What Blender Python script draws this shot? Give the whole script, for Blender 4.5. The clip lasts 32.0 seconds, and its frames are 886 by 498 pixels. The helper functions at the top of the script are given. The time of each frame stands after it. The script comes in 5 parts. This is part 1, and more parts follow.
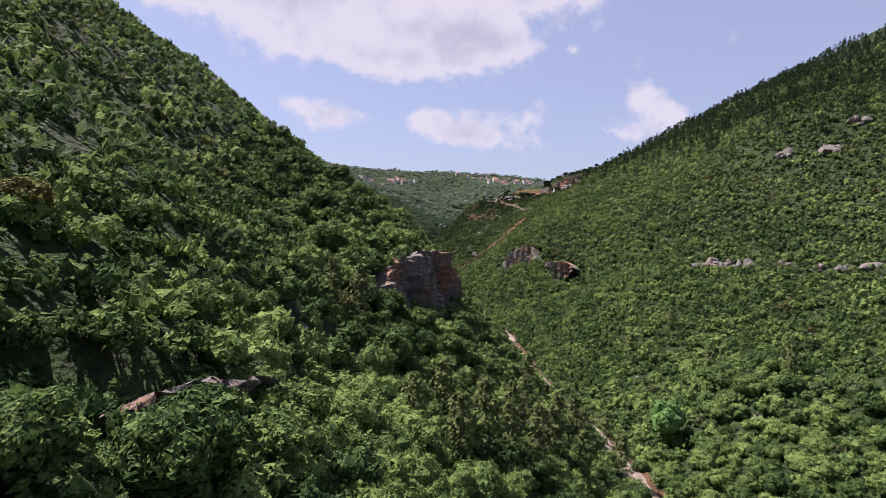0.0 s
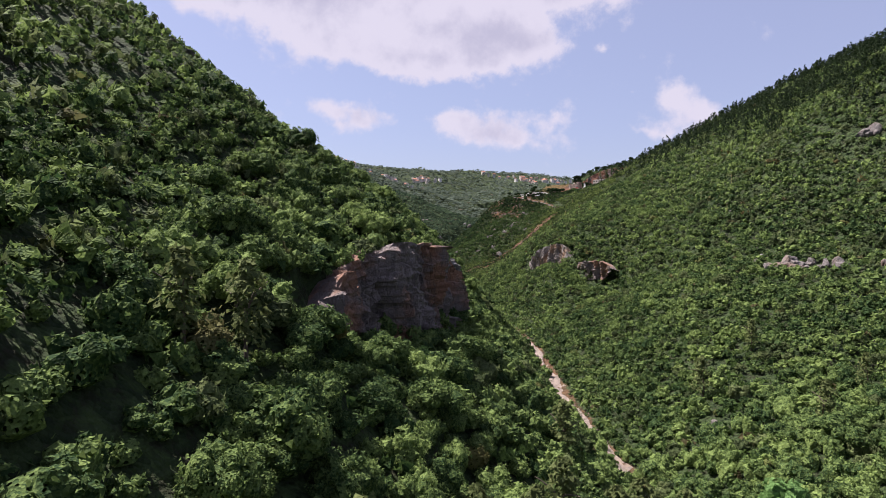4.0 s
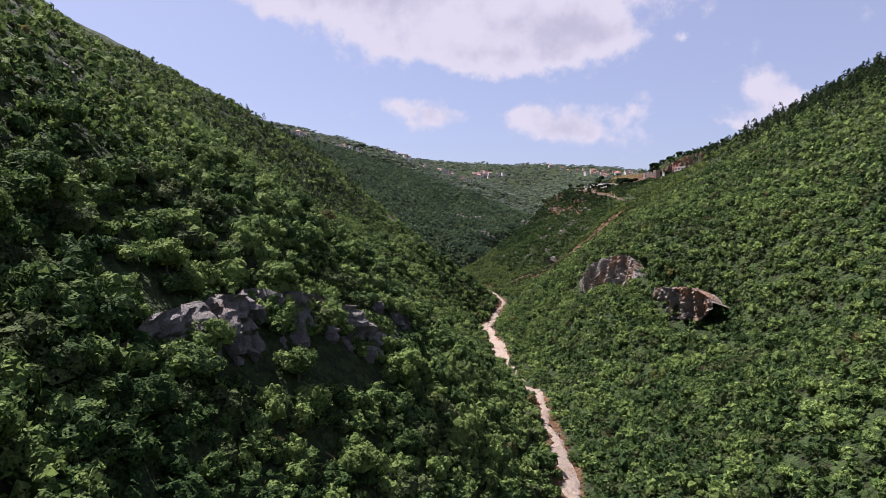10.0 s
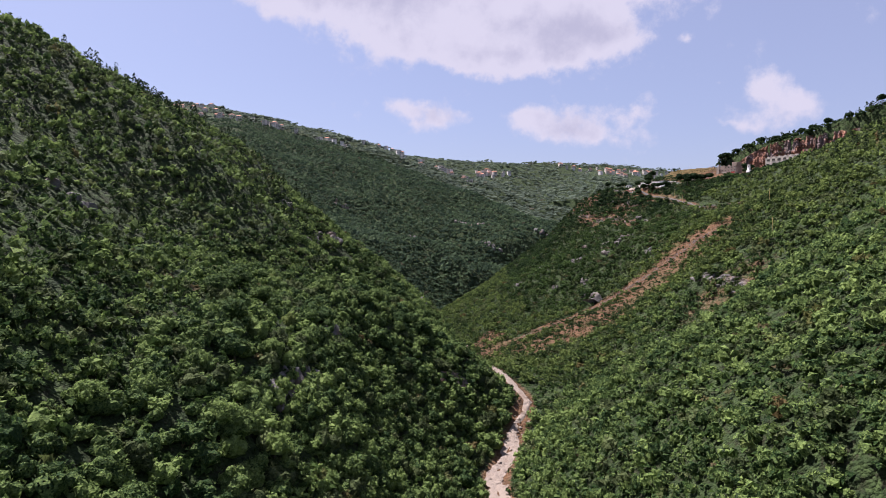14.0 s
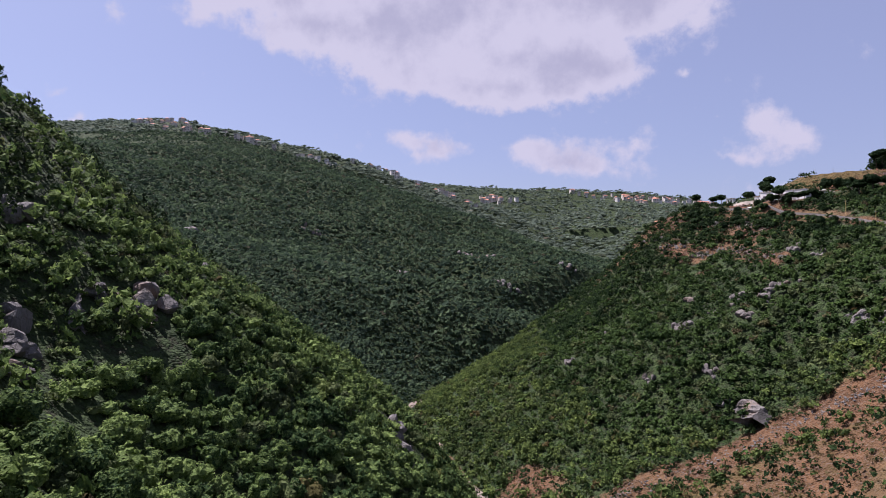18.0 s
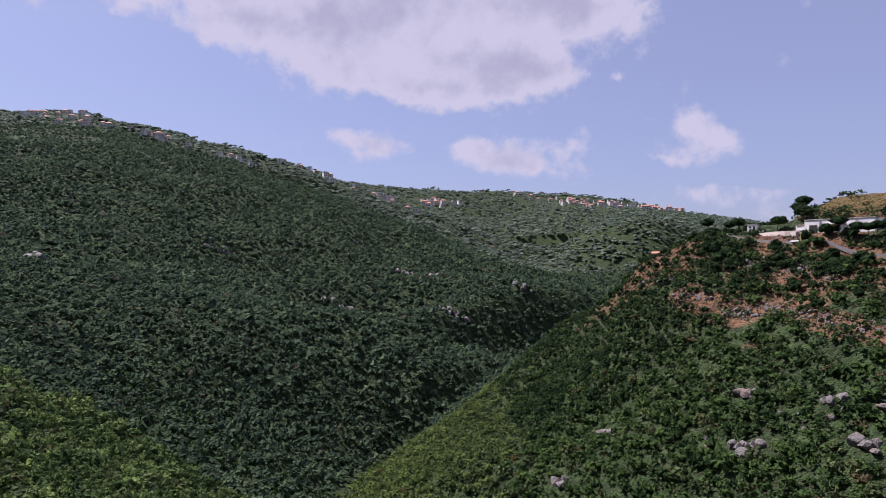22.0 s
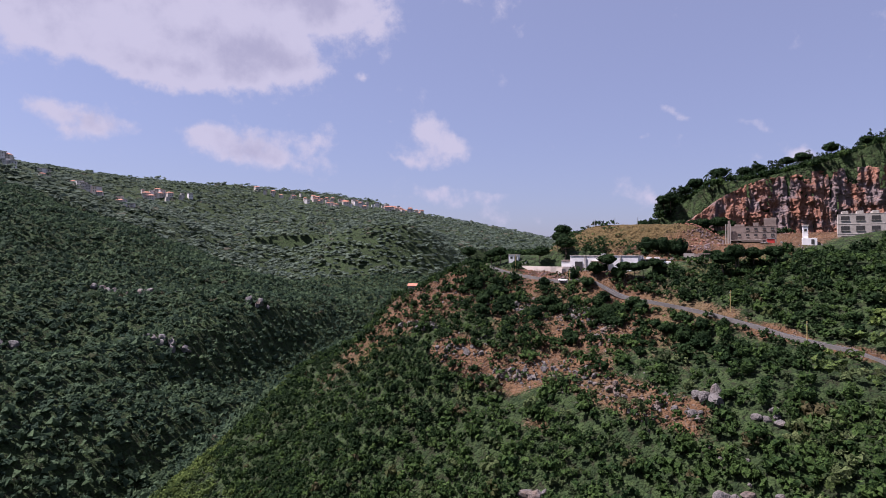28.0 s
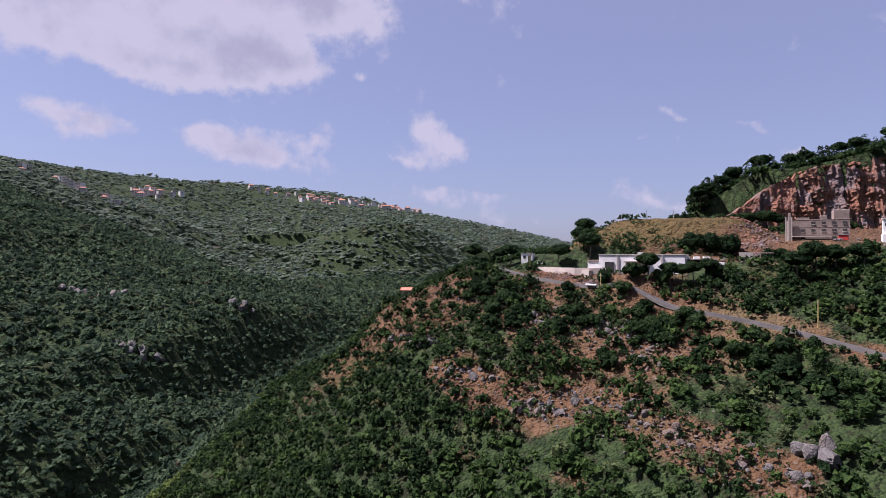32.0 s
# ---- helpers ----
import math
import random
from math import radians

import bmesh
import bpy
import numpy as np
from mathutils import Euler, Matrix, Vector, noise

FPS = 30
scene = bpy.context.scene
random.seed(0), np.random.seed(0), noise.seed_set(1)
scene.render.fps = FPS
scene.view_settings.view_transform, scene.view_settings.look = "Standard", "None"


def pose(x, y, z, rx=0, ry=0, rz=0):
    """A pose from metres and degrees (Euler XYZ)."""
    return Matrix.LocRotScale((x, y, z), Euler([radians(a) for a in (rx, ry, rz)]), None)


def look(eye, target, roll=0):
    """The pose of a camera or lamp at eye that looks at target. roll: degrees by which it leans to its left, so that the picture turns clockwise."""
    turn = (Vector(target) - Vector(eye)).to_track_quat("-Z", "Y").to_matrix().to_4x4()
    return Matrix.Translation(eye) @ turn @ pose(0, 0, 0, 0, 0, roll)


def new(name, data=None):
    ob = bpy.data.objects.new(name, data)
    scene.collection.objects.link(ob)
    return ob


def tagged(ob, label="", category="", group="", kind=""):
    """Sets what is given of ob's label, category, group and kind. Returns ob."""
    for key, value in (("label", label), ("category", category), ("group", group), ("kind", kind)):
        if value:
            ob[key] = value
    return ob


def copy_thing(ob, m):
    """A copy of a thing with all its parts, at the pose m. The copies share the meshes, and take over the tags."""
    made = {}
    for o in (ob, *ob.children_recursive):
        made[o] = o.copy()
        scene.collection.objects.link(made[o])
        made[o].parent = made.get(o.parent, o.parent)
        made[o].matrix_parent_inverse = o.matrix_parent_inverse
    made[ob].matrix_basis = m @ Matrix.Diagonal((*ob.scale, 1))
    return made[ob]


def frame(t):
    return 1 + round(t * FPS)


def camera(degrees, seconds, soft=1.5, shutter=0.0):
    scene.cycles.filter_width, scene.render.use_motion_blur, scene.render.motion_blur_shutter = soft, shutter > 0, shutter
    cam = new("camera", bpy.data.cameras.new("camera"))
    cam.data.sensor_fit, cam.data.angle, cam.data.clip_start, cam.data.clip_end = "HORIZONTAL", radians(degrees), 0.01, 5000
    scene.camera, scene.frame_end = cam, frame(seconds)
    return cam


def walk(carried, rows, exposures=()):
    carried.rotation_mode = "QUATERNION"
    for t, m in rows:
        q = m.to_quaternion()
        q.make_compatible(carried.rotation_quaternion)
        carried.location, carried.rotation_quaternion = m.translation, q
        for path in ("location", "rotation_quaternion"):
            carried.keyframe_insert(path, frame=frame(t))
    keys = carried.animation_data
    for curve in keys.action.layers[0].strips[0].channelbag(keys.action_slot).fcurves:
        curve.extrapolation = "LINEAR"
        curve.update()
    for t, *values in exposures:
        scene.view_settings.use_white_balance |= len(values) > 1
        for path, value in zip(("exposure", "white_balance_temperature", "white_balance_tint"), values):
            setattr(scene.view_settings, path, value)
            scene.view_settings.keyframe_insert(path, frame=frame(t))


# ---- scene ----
cam = camera(73.15, 32.0, 0.75)
PATH = [  # seconds, x, y, z, heading to the left, tilt up, lean
    (0, 0.00, 0.01, 36.00, -2.737, -1.513, 0.045),
    (0.5, 0.02, 2.19, 36.03, -2.790, -1.566, 0.047),
    (1, 0.21, 4.97, 36.02, -2.750, -1.559, 0.055),
    (1.5, 0.34, 8.48, 35.97, -2.682, -1.590, 0.051),
    (2, 0.67, 12.40, 36.02, -2.601, -1.612, 0.078),
    (2.5, 1.02, 16.55, 35.99, -2.102, -1.597, 0.077),
    (3, 2.17, 22.16, 35.45, -1.597, -1.550, 0.031),
    (3.5, 3.90, 28.49, 34.68, -0.970, -1.488, -0.008),
    (4, 6.00, 34.76, 33.93, -0.108, -1.428, -0.109),
    (4.5, 8.26, 40.22, 33.47, 1.104, -1.389, -0.307),
    (5, 10.47, 44.10, 33.56, 2.780, -1.388, -0.200),
    (5.5, 12.68, 47.98, 33.69, 4.120, -1.424, -0.102),
    (6, 14.94, 51.78, 33.71, 4.393, -1.386, -0.204),
    (6.5, 17.23, 55.81, 33.77, 4.564, -1.370, -0.254),
    (7, 19.60, 60.04, 33.79, 5.056, -1.329, -0.301),
    (7.5, 22.44, 65.16, 33.81, 5.332, -1.335, -0.291),
    (8, 24.78, 71.85, 33.96, 5.938, -1.404, -0.174),
    (8.5, 26.00, 81.21, 34.22, 6.336, -1.514, -0.041),
    (9, 26.35, 93.08, 34.55, 6.518, -1.565, -0.091),
    (9.5, 26.05, 107.36, 35.37, 6.609, -1.663, -0.127),
    (10, 26.47, 123.82, 36.54, 6.709, -1.712, -0.184),
    (10.5, 27.02, 140.48, 37.76, 6.764, -1.648, -0.224),
    (11, 27.26, 157.61, 39.04, 6.852, -1.616, -0.159),
    (11.5, 26.75, 175.44, 40.40, 6.957, -1.603, -0.081),
    (12, 25.51, 194.03, 41.92, 6.980, -1.584, -0.089),
    (12.5, 23.91, 212.86, 43.55, 7.036, -1.570, -0.201),
    (13, 22.26, 230.93, 44.93, 7.046, -1.614, -0.189),
    (13.5, 20.64, 247.63, 45.65, 7.009, -1.598, -0.113),
    (14, 19.05, 263.11, 45.66, 7.026, -1.632, -0.040),
    (14.5, 17.44, 277.92, 45.18, 7.073, -1.589, 0.020),
    (15, 15.80, 292.51, 44.50, 7.127, -1.340, 0.212),
    (15.5, 14.00, 307.97, 43.98, 7.166, -0.756, 0.604),
    (16, 12.01, 325.06, 44.04, 7.165, 0.289, 0.418),
    (16.5, 9.85, 342.29, 43.88, 7.157, 1.116, 0.303),
    (17, 7.43, 359.08, 44.85, 7.103, 1.090, 0.320),
    (17.5, 5.65, 375.86, 46.45, 7.126, 1.198, 0.258),
    (18, 3.85, 392.12, 48.57, 7.098, 1.276, 0.276),
    (18.5, 2.49, 406.68, 51.01, 7.203, 1.405, 0.292),
    (19, 1.86, 419.32, 54.06, 7.354, 1.421, 0.262),
    (19.5, 1.11, 430.06, 56.73, 7.405, 1.406, 0.191),
    (20, 0.19, 438.69, 58.75, 7.265, 1.338, 0.159),
    (20.5, -0.40, 444.95, 59.96, 5.033, 1.314, 0.124),
    (21, -0.60, 450.04, 61.14, 4.617, 1.260, 0.083),
    (21.5, -0.59, 454.38, 62.21, 3.123, 1.221, -0.052),
    (22, -0.59, 458.36, 63.25, 1.479, 1.180, -0.108),
    (22.5, -0.62, 462.22, 64.42, -0.532, 1.107, -0.091),
    (23, -0.43, 465.85, 65.53, -2.756, 1.051, -0.076),
    (23.5, -0.15, 469.68, 66.61, -5.395, 1.011, -0.047),
    (24, 0.41, 473.26, 67.73, -7.932, 0.955, -0.130),
    (24.5, 1.00, 476.56, 68.63, -10.303, 0.907, -0.174),
    (25, 1.49, 479.52, 69.38, -12.646, 0.930, -0.189),
    (25.5, 1.93, 482.12, 70.42, -14.893, 0.833, -0.147),
    (26, 2.79, 485.07, 71.32, -17.314, 0.787, -0.141),
    (26.5, 3.60, 487.99, 72.02, -19.485, 0.741, -0.051),
    (27, 4.73, 491.11, 72.64, -21.051, 0.714, -0.008),
    (27.5, 6.05, 494.33, 73.15, -22.095, 0.698, 0.007),
    (28, 7.43, 497.50, 73.53, -22.698, 0.688, 0.044),
    (28.5, 8.75, 500.53, 73.76, -22.943, 0.678, 0.126),
    (29, 9.88, 503.27, 73.82, -22.912, 0.660, 0.102),
    (29.5, 11.10, 506.13, 73.77, -22.903, 0.671, 0.089),
    (30, 12.32, 509.23, 73.72, -22.913, 0.678, 0.050),
    (30.5, 13.56, 512.28, 73.62, -22.889, 0.670, 0.070),
    (31, 14.68, 515.38, 73.58, -22.932, 0.668, 0.064),
    (31.5, 15.85, 518.32, 73.50, -22.901, 0.666, 0.076),
    (32, 16.94, 521.38, 73.21, -22.899, 0.719, 0.228),
]


def shot(x, y, z, yaw, pitch, roll):
    """A camera pose from a place, a heading, a tilt and a lean."""
    a, b = radians(yaw), radians(pitch)
    way = Vector((-math.sin(a) * math.cos(b), math.cos(a) * math.cos(b), math.sin(b)))
    eye = Vector((x, y, z))
    return look(eye, eye + way, roll)


walk(cam, [(t, shot(*p)) for t, *p in PATH], [(0.0, 1.43, 6350, 22), (13.0, 1.40, 6200, 23), (17.0, 1.22, 6030, 26), (24.0, 1.12, 5950, 28), (32.0, 1.08, 5950, 29)])

# ---- sky, sun ----
SUN_TO = Vector((-0.46, 0.26, 0.85)).normalized()
sun = new("sun", bpy.data.lights.new("sun", "SUN"))
sun.data.energy, sun.data.angle, sun.data.color = 5.0, radians(0.55), (1.0, 0.95, 0.87)
sun.matrix_world = look(SUN_TO * 900, (0, 0, 0))

# clouds: across, above, half width, half height, weight (in a flat picture of the sky ahead)
CLOUDS = [
    (-0.351, 0.421, 0.097, 0.038, 1.00), (-0.220, 0.385, 0.129, 0.044, 1.10), (-0.151, 0.319, 0.107, 0.037, 1.15),
    (-0.055, 0.286, 0.105, 0.025, 1.00), (0.076, 0.281, 0.064, 0.021, 0.80), (0.149, 0.311, 0.072, 0.030, 1.05), (0.040, 0.335, 0.111, 0.038, 1.10),
    (-0.016, 0.423, 0.246, 0.058, 1.20), (0.213, 0.416, 0.098, 0.039, 1.05), (-0.445, 0.482, 0.126, 0.022, 0.80), (-0.054, 0.532, 0.402, 0.087, 1.30),
    (-0.562, 0.447, 0.037, 0.027, 0.75), (-0.803, 0.282, 0.039, 0.012, 0.62), (-0.821, 0.335, 0.021, 0.008, 0.45),
    (-0.185, 0.220, 0.057, 0.017, 0.60), (-0.127, 0.199, 0.069, 0.021, 0.64), (0.011, 0.192, 0.036, 0.019, 0.56), (0.076, 0.178, 0.090, 0.024, 0.58),
    (0.121, 0.158, 0.070, 0.014, 0.48), (0.184, 0.199, 0.048, 0.022, 0.53), (0.393, 0.238, 0.038, 0.025, 0.64), (0.443, 0.205, 0.055, 0.022, 0.60),
    (0.414, 0.182, 0.065, 0.018, 0.48), (0.320, 0.204, 0.043, 0.014, 0.48), (0.312, 0.250, 0.022, 0.008, 0.40), (0.267, 0.318, 0.014, 0.008, 0.45),
    (0.450, 0.125, 0.053, 0.013, 0.40), (0.341, 0.175, 0.034, 0.008, 0.40), (1.269, 0.247, 0.104, 0.026, 0.58), (1.407, 0.285, 0.070, 0.025, 0.85),
    (0.981, 0.333, 0.055, 0.014, 0.60), (1.241, 0.323, 0.067, 0.013, 0.50), (0.910, 0.262, 0.036, 0.012, 0.40), (0.429, 0.102, 0.103, 0.019, 0.40),
    (0.534, 0.128, 0.047, 0.012, 0.40), (0.948, 0.127, 0.124, 0.017, 0.40), (0.608, 0.081, 0.083, 0.012, 0.32), (0.565, 0.205, 0.048, 0.011, 0.40),
]


class Nodes:
    """A short way to write node graphs."""

    def __init__(self, tree):
        self.tree = tree
        tree.nodes.clear()

    def add(self, kind, **values):
        node = self.tree.nodes.new(kind)
        for key, value in values.items():
            if key.startswith("_"):
                self.put(node.inputs[int(key[1:])], value)
            else:
                setattr(node, key, value)
        return node

    def put(self, socket, value):
        if isinstance(value, bpy.types.NodeSocket):
            self.tree.links.new(value, socket)
        else:
            socket.default_value = value

    def math(self, op, a, b=0.0, c=0.0, clamp=False):
        return self.add("ShaderNodeMath", operation=op, use_clamp=clamp, _0=a, _1=b, _2=c).outputs[0]

    def mix(self, fac, a, b):
        node = self.add("ShaderNodeMix", data_type="RGBA", clamp_factor=True)
        self.put(node.inputs[0], fac)
        self.put(node.inputs[6], a)
        self.put(node.inputs[7], b)
        return node.outputs[2]

    def noise(self, scale, detail=4.0, rough=0.55, vector=None, distortion=0.0):
        node = self.add("ShaderNodeTexNoise")
        node.inputs["Scale"].default_value, node.inputs["Detail"].default_value = scale, detail
        node.inputs["Roughness"].default_value, node.inputs["Distortion"].default_value = rough, distortion
        if vector is not None:
            self.tree.links.new(vector, node.inputs["Vector"])
        return node.outputs[0]

    def ramp(self, value, low, high):
        node = self.add("ShaderNodeMapRange", interpolation_type="SMOOTHSTEP", _0=value, _1=low, _2=high, _3=0.0, _4=1.0)
        return node.outputs[0]


def build_world():
    world = bpy.data.worlds.new("sky")
    scene.world = world
    world.use_nodes = True
    n = Nodes(world.node_tree)
    sky = n.add("ShaderNodeTexSky", sky_type="NISHITA", sun_disc=False, sun_elevation=math.asin(SUN_TO.z),
                sun_rotation=math.atan2(SUN_TO.x, SUN_TO.y), altitude=300.0, air_density=1.0, dust_density=1.8, ozone_density=4.0)
    where = n.add("ShaderNodeTexCoord").outputs["Generated"]
    xyz = n.add("ShaderNodeSeparateXYZ", _0=where)
    ahead = n.math("MAXIMUM", xyz.outputs[1], 0.02)
    warp = n.add("ShaderNodeVectorMath", operation="MULTIPLY_ADD", _1=(0.075, 0.075, 0.075), _2=where)
    wn = n.add("ShaderNodeTexNoise")
    wn.inputs["Scale"].default_value, wn.inputs["Detail"].default_value = 11.0, 8.0
    n.put(wn.inputs["Vector"], where)
    n.put(warp.inputs[0], wn.outputs[1])
    wxyz = n.add("ShaderNodeSeparateXYZ", _0=warp.outputs[0])
    across = n.math("SUBTRACT", n.math("DIVIDE", wxyz.outputs[0], ahead), 0.037)
    above = n.math("SUBTRACT", n.math("DIVIDE", wxyz.outputs[2], ahead), 0.037)
    total, low = 0.0, 0.0
    for cx, cz, rx, rz, weight in CLOUDS:
        a = n.math("DIVIDE", n.math("SUBTRACT", across, cx), rx)
        b = n.math("DIVIDE", n.math("SUBTRACT", above, cz), rz)
        d = n.math("MULTIPLY_ADD", a, a, n.math("MULTIPLY", b, b))
        g = n.math("MULTIPLY", n.math("EXPONENT", n.math("MULTIPLY", d, -0.9)), weight)
        total = n.math("ADD", g, total)
        low = n.math("ADD", n.math("MULTIPLY", g, n.math("MULTIPLY", b, -1.0)), low)
    fine, finer = n.noise(13.0, 9.0, 0.6, where), n.noise(42.0, 7.0, 0.6, where)
    ragged = n.math("MULTIPLY_ADD", n.math("SUBTRACT", finer, 0.5), 0.8, n.math("MULTIPLY", n.math("SUBTRACT", fine, 0.5), 1.9))
    body = n.math("ADD", total, ragged)
    cover = n.ramp(body, 0.26, 0.85)
    thick = n.math("MULTIPLY_ADD", n.math("SUBTRACT", n.noise(9.0, 7.0, 0.6, where), 0.5), 4.2, n.math("MULTIPLY_ADD", low, -0.4, total))
    grey = n.math("MULTIPLY", n.ramp(thick, 0.8, 2.1), 0.9)
    puff = n.mix(grey, (5.7, 5.6, 6.15, 1.0), (3.9, 3.9, 4.75, 1.0))
    veil = n.mix(0.42, sky.outputs[0], (4.6, 4.75, 6.1, 1.0))
    pale = n.mix(n.math("MULTIPLY", cover, 0.92), veil, puff)
    back = n.add("ShaderNodeBackground", _0=pale, _1=0.05)
    n.tree.links.new(back.outputs[0], n.add("ShaderNodeOutputWorld").inputs[0])


build_world()


# ---- materials ----
def material(name):
    mat = bpy.data.materials.new(name)
    mat.use_nodes = True
    n = Nodes(mat.node_tree)
    out = n.add("ShaderNodeOutputMaterial")
    bsdf = n.add("ShaderNodeBsdfPrincipled")
    n.tree.links.new(bsdf.outputs[0], out.inputs[0])
    return mat, n, bsdf, out


def bump(n, bsdf, height, strength, distance):
    node = n.add("ShaderNodeBump")
    node.inputs["Strength"].default_value, node.inputs["Distance"].default_value = strength, distance
    n.put(node.inputs["Height"], height)
    n.tree.links.new(node.outputs[0], bsdf.inputs["Normal"])


def foliage(name, deep, bright, dry, dry_share=0.0, through_light=0.34, grain=6.0, gaps=0.0, vary=0.75):
    """Leaves: colour drifts over the slope, from tree to tree, from clump to clump and from leaf to leaf; small gaps between the leaves."""
    mat, n, bsdf, out = material(name)
    where = n.add("ShaderNodeNewGeometry")
    tone = n.add("ShaderNodeAttribute", attribute_name="tone").outputs["Fac"]
    broad = n.noise(0.035, 3.0, 0.5, where.outputs["Position"])
    cells = n.add("ShaderNodeTexVoronoi", feature="F1")
    cells.inputs["Scale"].default_value = grain
    n.put(cells.inputs["Vector"], where.outputs["Position"])
    leaf = n.add("ShaderNodeSeparateColor", _0=cells.outputs["Color"])
    each = n.math("MULTIPLY_ADD", where.outputs["Random Per Island"], 0.35, n.math("MULTIPLY_ADD", tone, 0.75, n.math("MULTIPLY_ADD", broad, 0.9, -0.92)))
    each = n.math("MULTIPLY_ADD", leaf.outputs[0], vary, each, clamp=True)
    green = n.mix(each, (*deep, 1), (*bright, 1))
    if dry_share:
        green = n.mix(n.ramp(tone, 1.0 - dry_share, 1.0), green, (*dry, 1))
    n.put(bsdf.inputs["Base Color"], green)
    bsdf.inputs["Roughness"].default_value = 0.75
    bsdf.inputs["Specular IOR Level"].default_value = 0.05
    bump(n, bsdf, cells.outputs["Distance"], 0.7, 0.8 / grain)
    glow = n.add("ShaderNodeBsdfTranslucent")
    n.put(glow.inputs[0], green)
    both = n.add("ShaderNodeMixShader")
    both.inputs[0].default_value = through_light
    n.tree.links.new(bsdf.outputs[0], both.inputs[1])
    n.tree.links.new(glow.outputs[0], both.inputs[2])
    if gaps:
        holes = n.add("ShaderNodeMixShader")
        n.put(holes.inputs[0], n.math("LESS_THAN", leaf.outputs[1], gaps))
        n.tree.links.new(both.outputs[0], holes.inputs[1])
        n.tree.links.new(n.add("ShaderNodeBsdfTransparent").outputs[0], holes.inputs[2])
        both = holes
    n.tree.links.new(both.outputs[0], out.inputs[0])
    return mat


LEAF_OAK = foliage("leaf_oak", (0.024, 0.05, 0.018), (0.195, 0.268, 0.08), (0.09, 0.082, 0.03), 0.012, grain=7.0, gaps=0.12, vary=0.6)
LEAF_CLOSE = foliage("leaf_oak_close", (0.024, 0.05, 0.018), (0.195, 0.268, 0.08), (0.09, 0.082, 0.03), 0.012, grain=11.0, gaps=0.2, vary=0.6)
LEAF_SLOPE = foliage("leaf_slope", (0.026, 0.046, 0.015), (0.15, 0.2, 0.054), (0.086, 0.066, 0.026), 0.02, grain=6.0, gaps=0.1, vary=0.6)
LEAF_OLIVE = foliage("leaf_olive", (0.030, 0.045, 0.018), (0.132, 0.165, 0.066), (0.106, 0.079, 0.033), 0.03, grain=7.0, gaps=0.14, vary=0.6)
LEAF_PINE = foliage("leaf_pine", (0.055, 0.075, 0.028), (0.14, 0.165, 0.06), (0.066, 0.059, 0.020), grain=9.0)
LEAF_CREST = foliage("leaf_crest_pine", (0.009, 0.018, 0.008), (0.026, 0.041, 0.016), (0.066, 0.059, 0.020), gaps=0.0)
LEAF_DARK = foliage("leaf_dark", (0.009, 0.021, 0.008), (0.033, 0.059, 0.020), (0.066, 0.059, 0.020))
# headland leaf darkened so that its colour carries cloud shade
LEAF_SHADED = foliage("leaf_headland", (0.013, 0.030, 0.010), (0.068, 0.112, 0.03), (0.079, 0.066, 0.033), 0.06)
# dimmer, bluer leaf: cloud shadow and distance are put into its colour
LEAF_FAR_SHADE = foliage("leaf_far_scrub", (0.034, 0.058, 0.036), (0.105, 0.152, 0.075), (0.079, 0.073, 0.046), 0.02, grain=1.6, vary=0.35)
# ridge green paled and greyed: distance haze is put into the leaf colour
LEAF_RIDGE_HAZE = foliage("leaf_ridge_scrub", (0.085, 0.112, 0.085), (0.135, 0.17, 0.118), (0.12, 0.11, 0.08), 0.04, grain=0.5, vary=0.3)
LEAF_DRY = foliage("leaf_dry", (0.040, 0.033, 0.015), (0.092, 0.073, 0.033), (0.066, 0.059, 0.020))
LEAF_GOLD = foliage("leaf_gold", (0.086, 0.079, 0.026), (0.158, 0.145, 0.048), (0.132, 0.099, 0.033))
LEAF_FRESH = foliage("leaf_fresh", (0.045, 0.10, 0.032), (0.14, 0.25, 0.08), (0.132, 0.099, 0.033))


def plain(name, colour, rough=0.8, spots=0.25, scale=1.5, metal=0.0, relief=0.0):
    """A surface of one colour with stains at two sizes."""
    mat, n, bsdf, out = material(name)
    where = n.add("ShaderNodeTexCoord").outputs["Object"]
    a, b = n.noise(scale, 5.0, 0.6, where), n.noise(scale * 7.0, 4.0, 0.6, where)
    f = n.math("MULTIPLY_ADD", a, 0.65, n.math("MULTIPLY", b, 0.35))
    dark = tuple(c * (1 - spots) for c in colour)
    light = tuple(min(1.0, c * (1 + spots * 0.6)) for c in colour)
    n.put(bsdf.inputs["Base Color"], n.mix(n.ramp(f, 0.3, 0.7), (*dark, 1), (*light, 1)))
    bsdf.inputs["Roughness"].default_value = rough
    bsdf.inputs["Metallic"].default_value = metal
    if relief:
        bump(n, bsdf, f, 0.6, relief)
    return mat


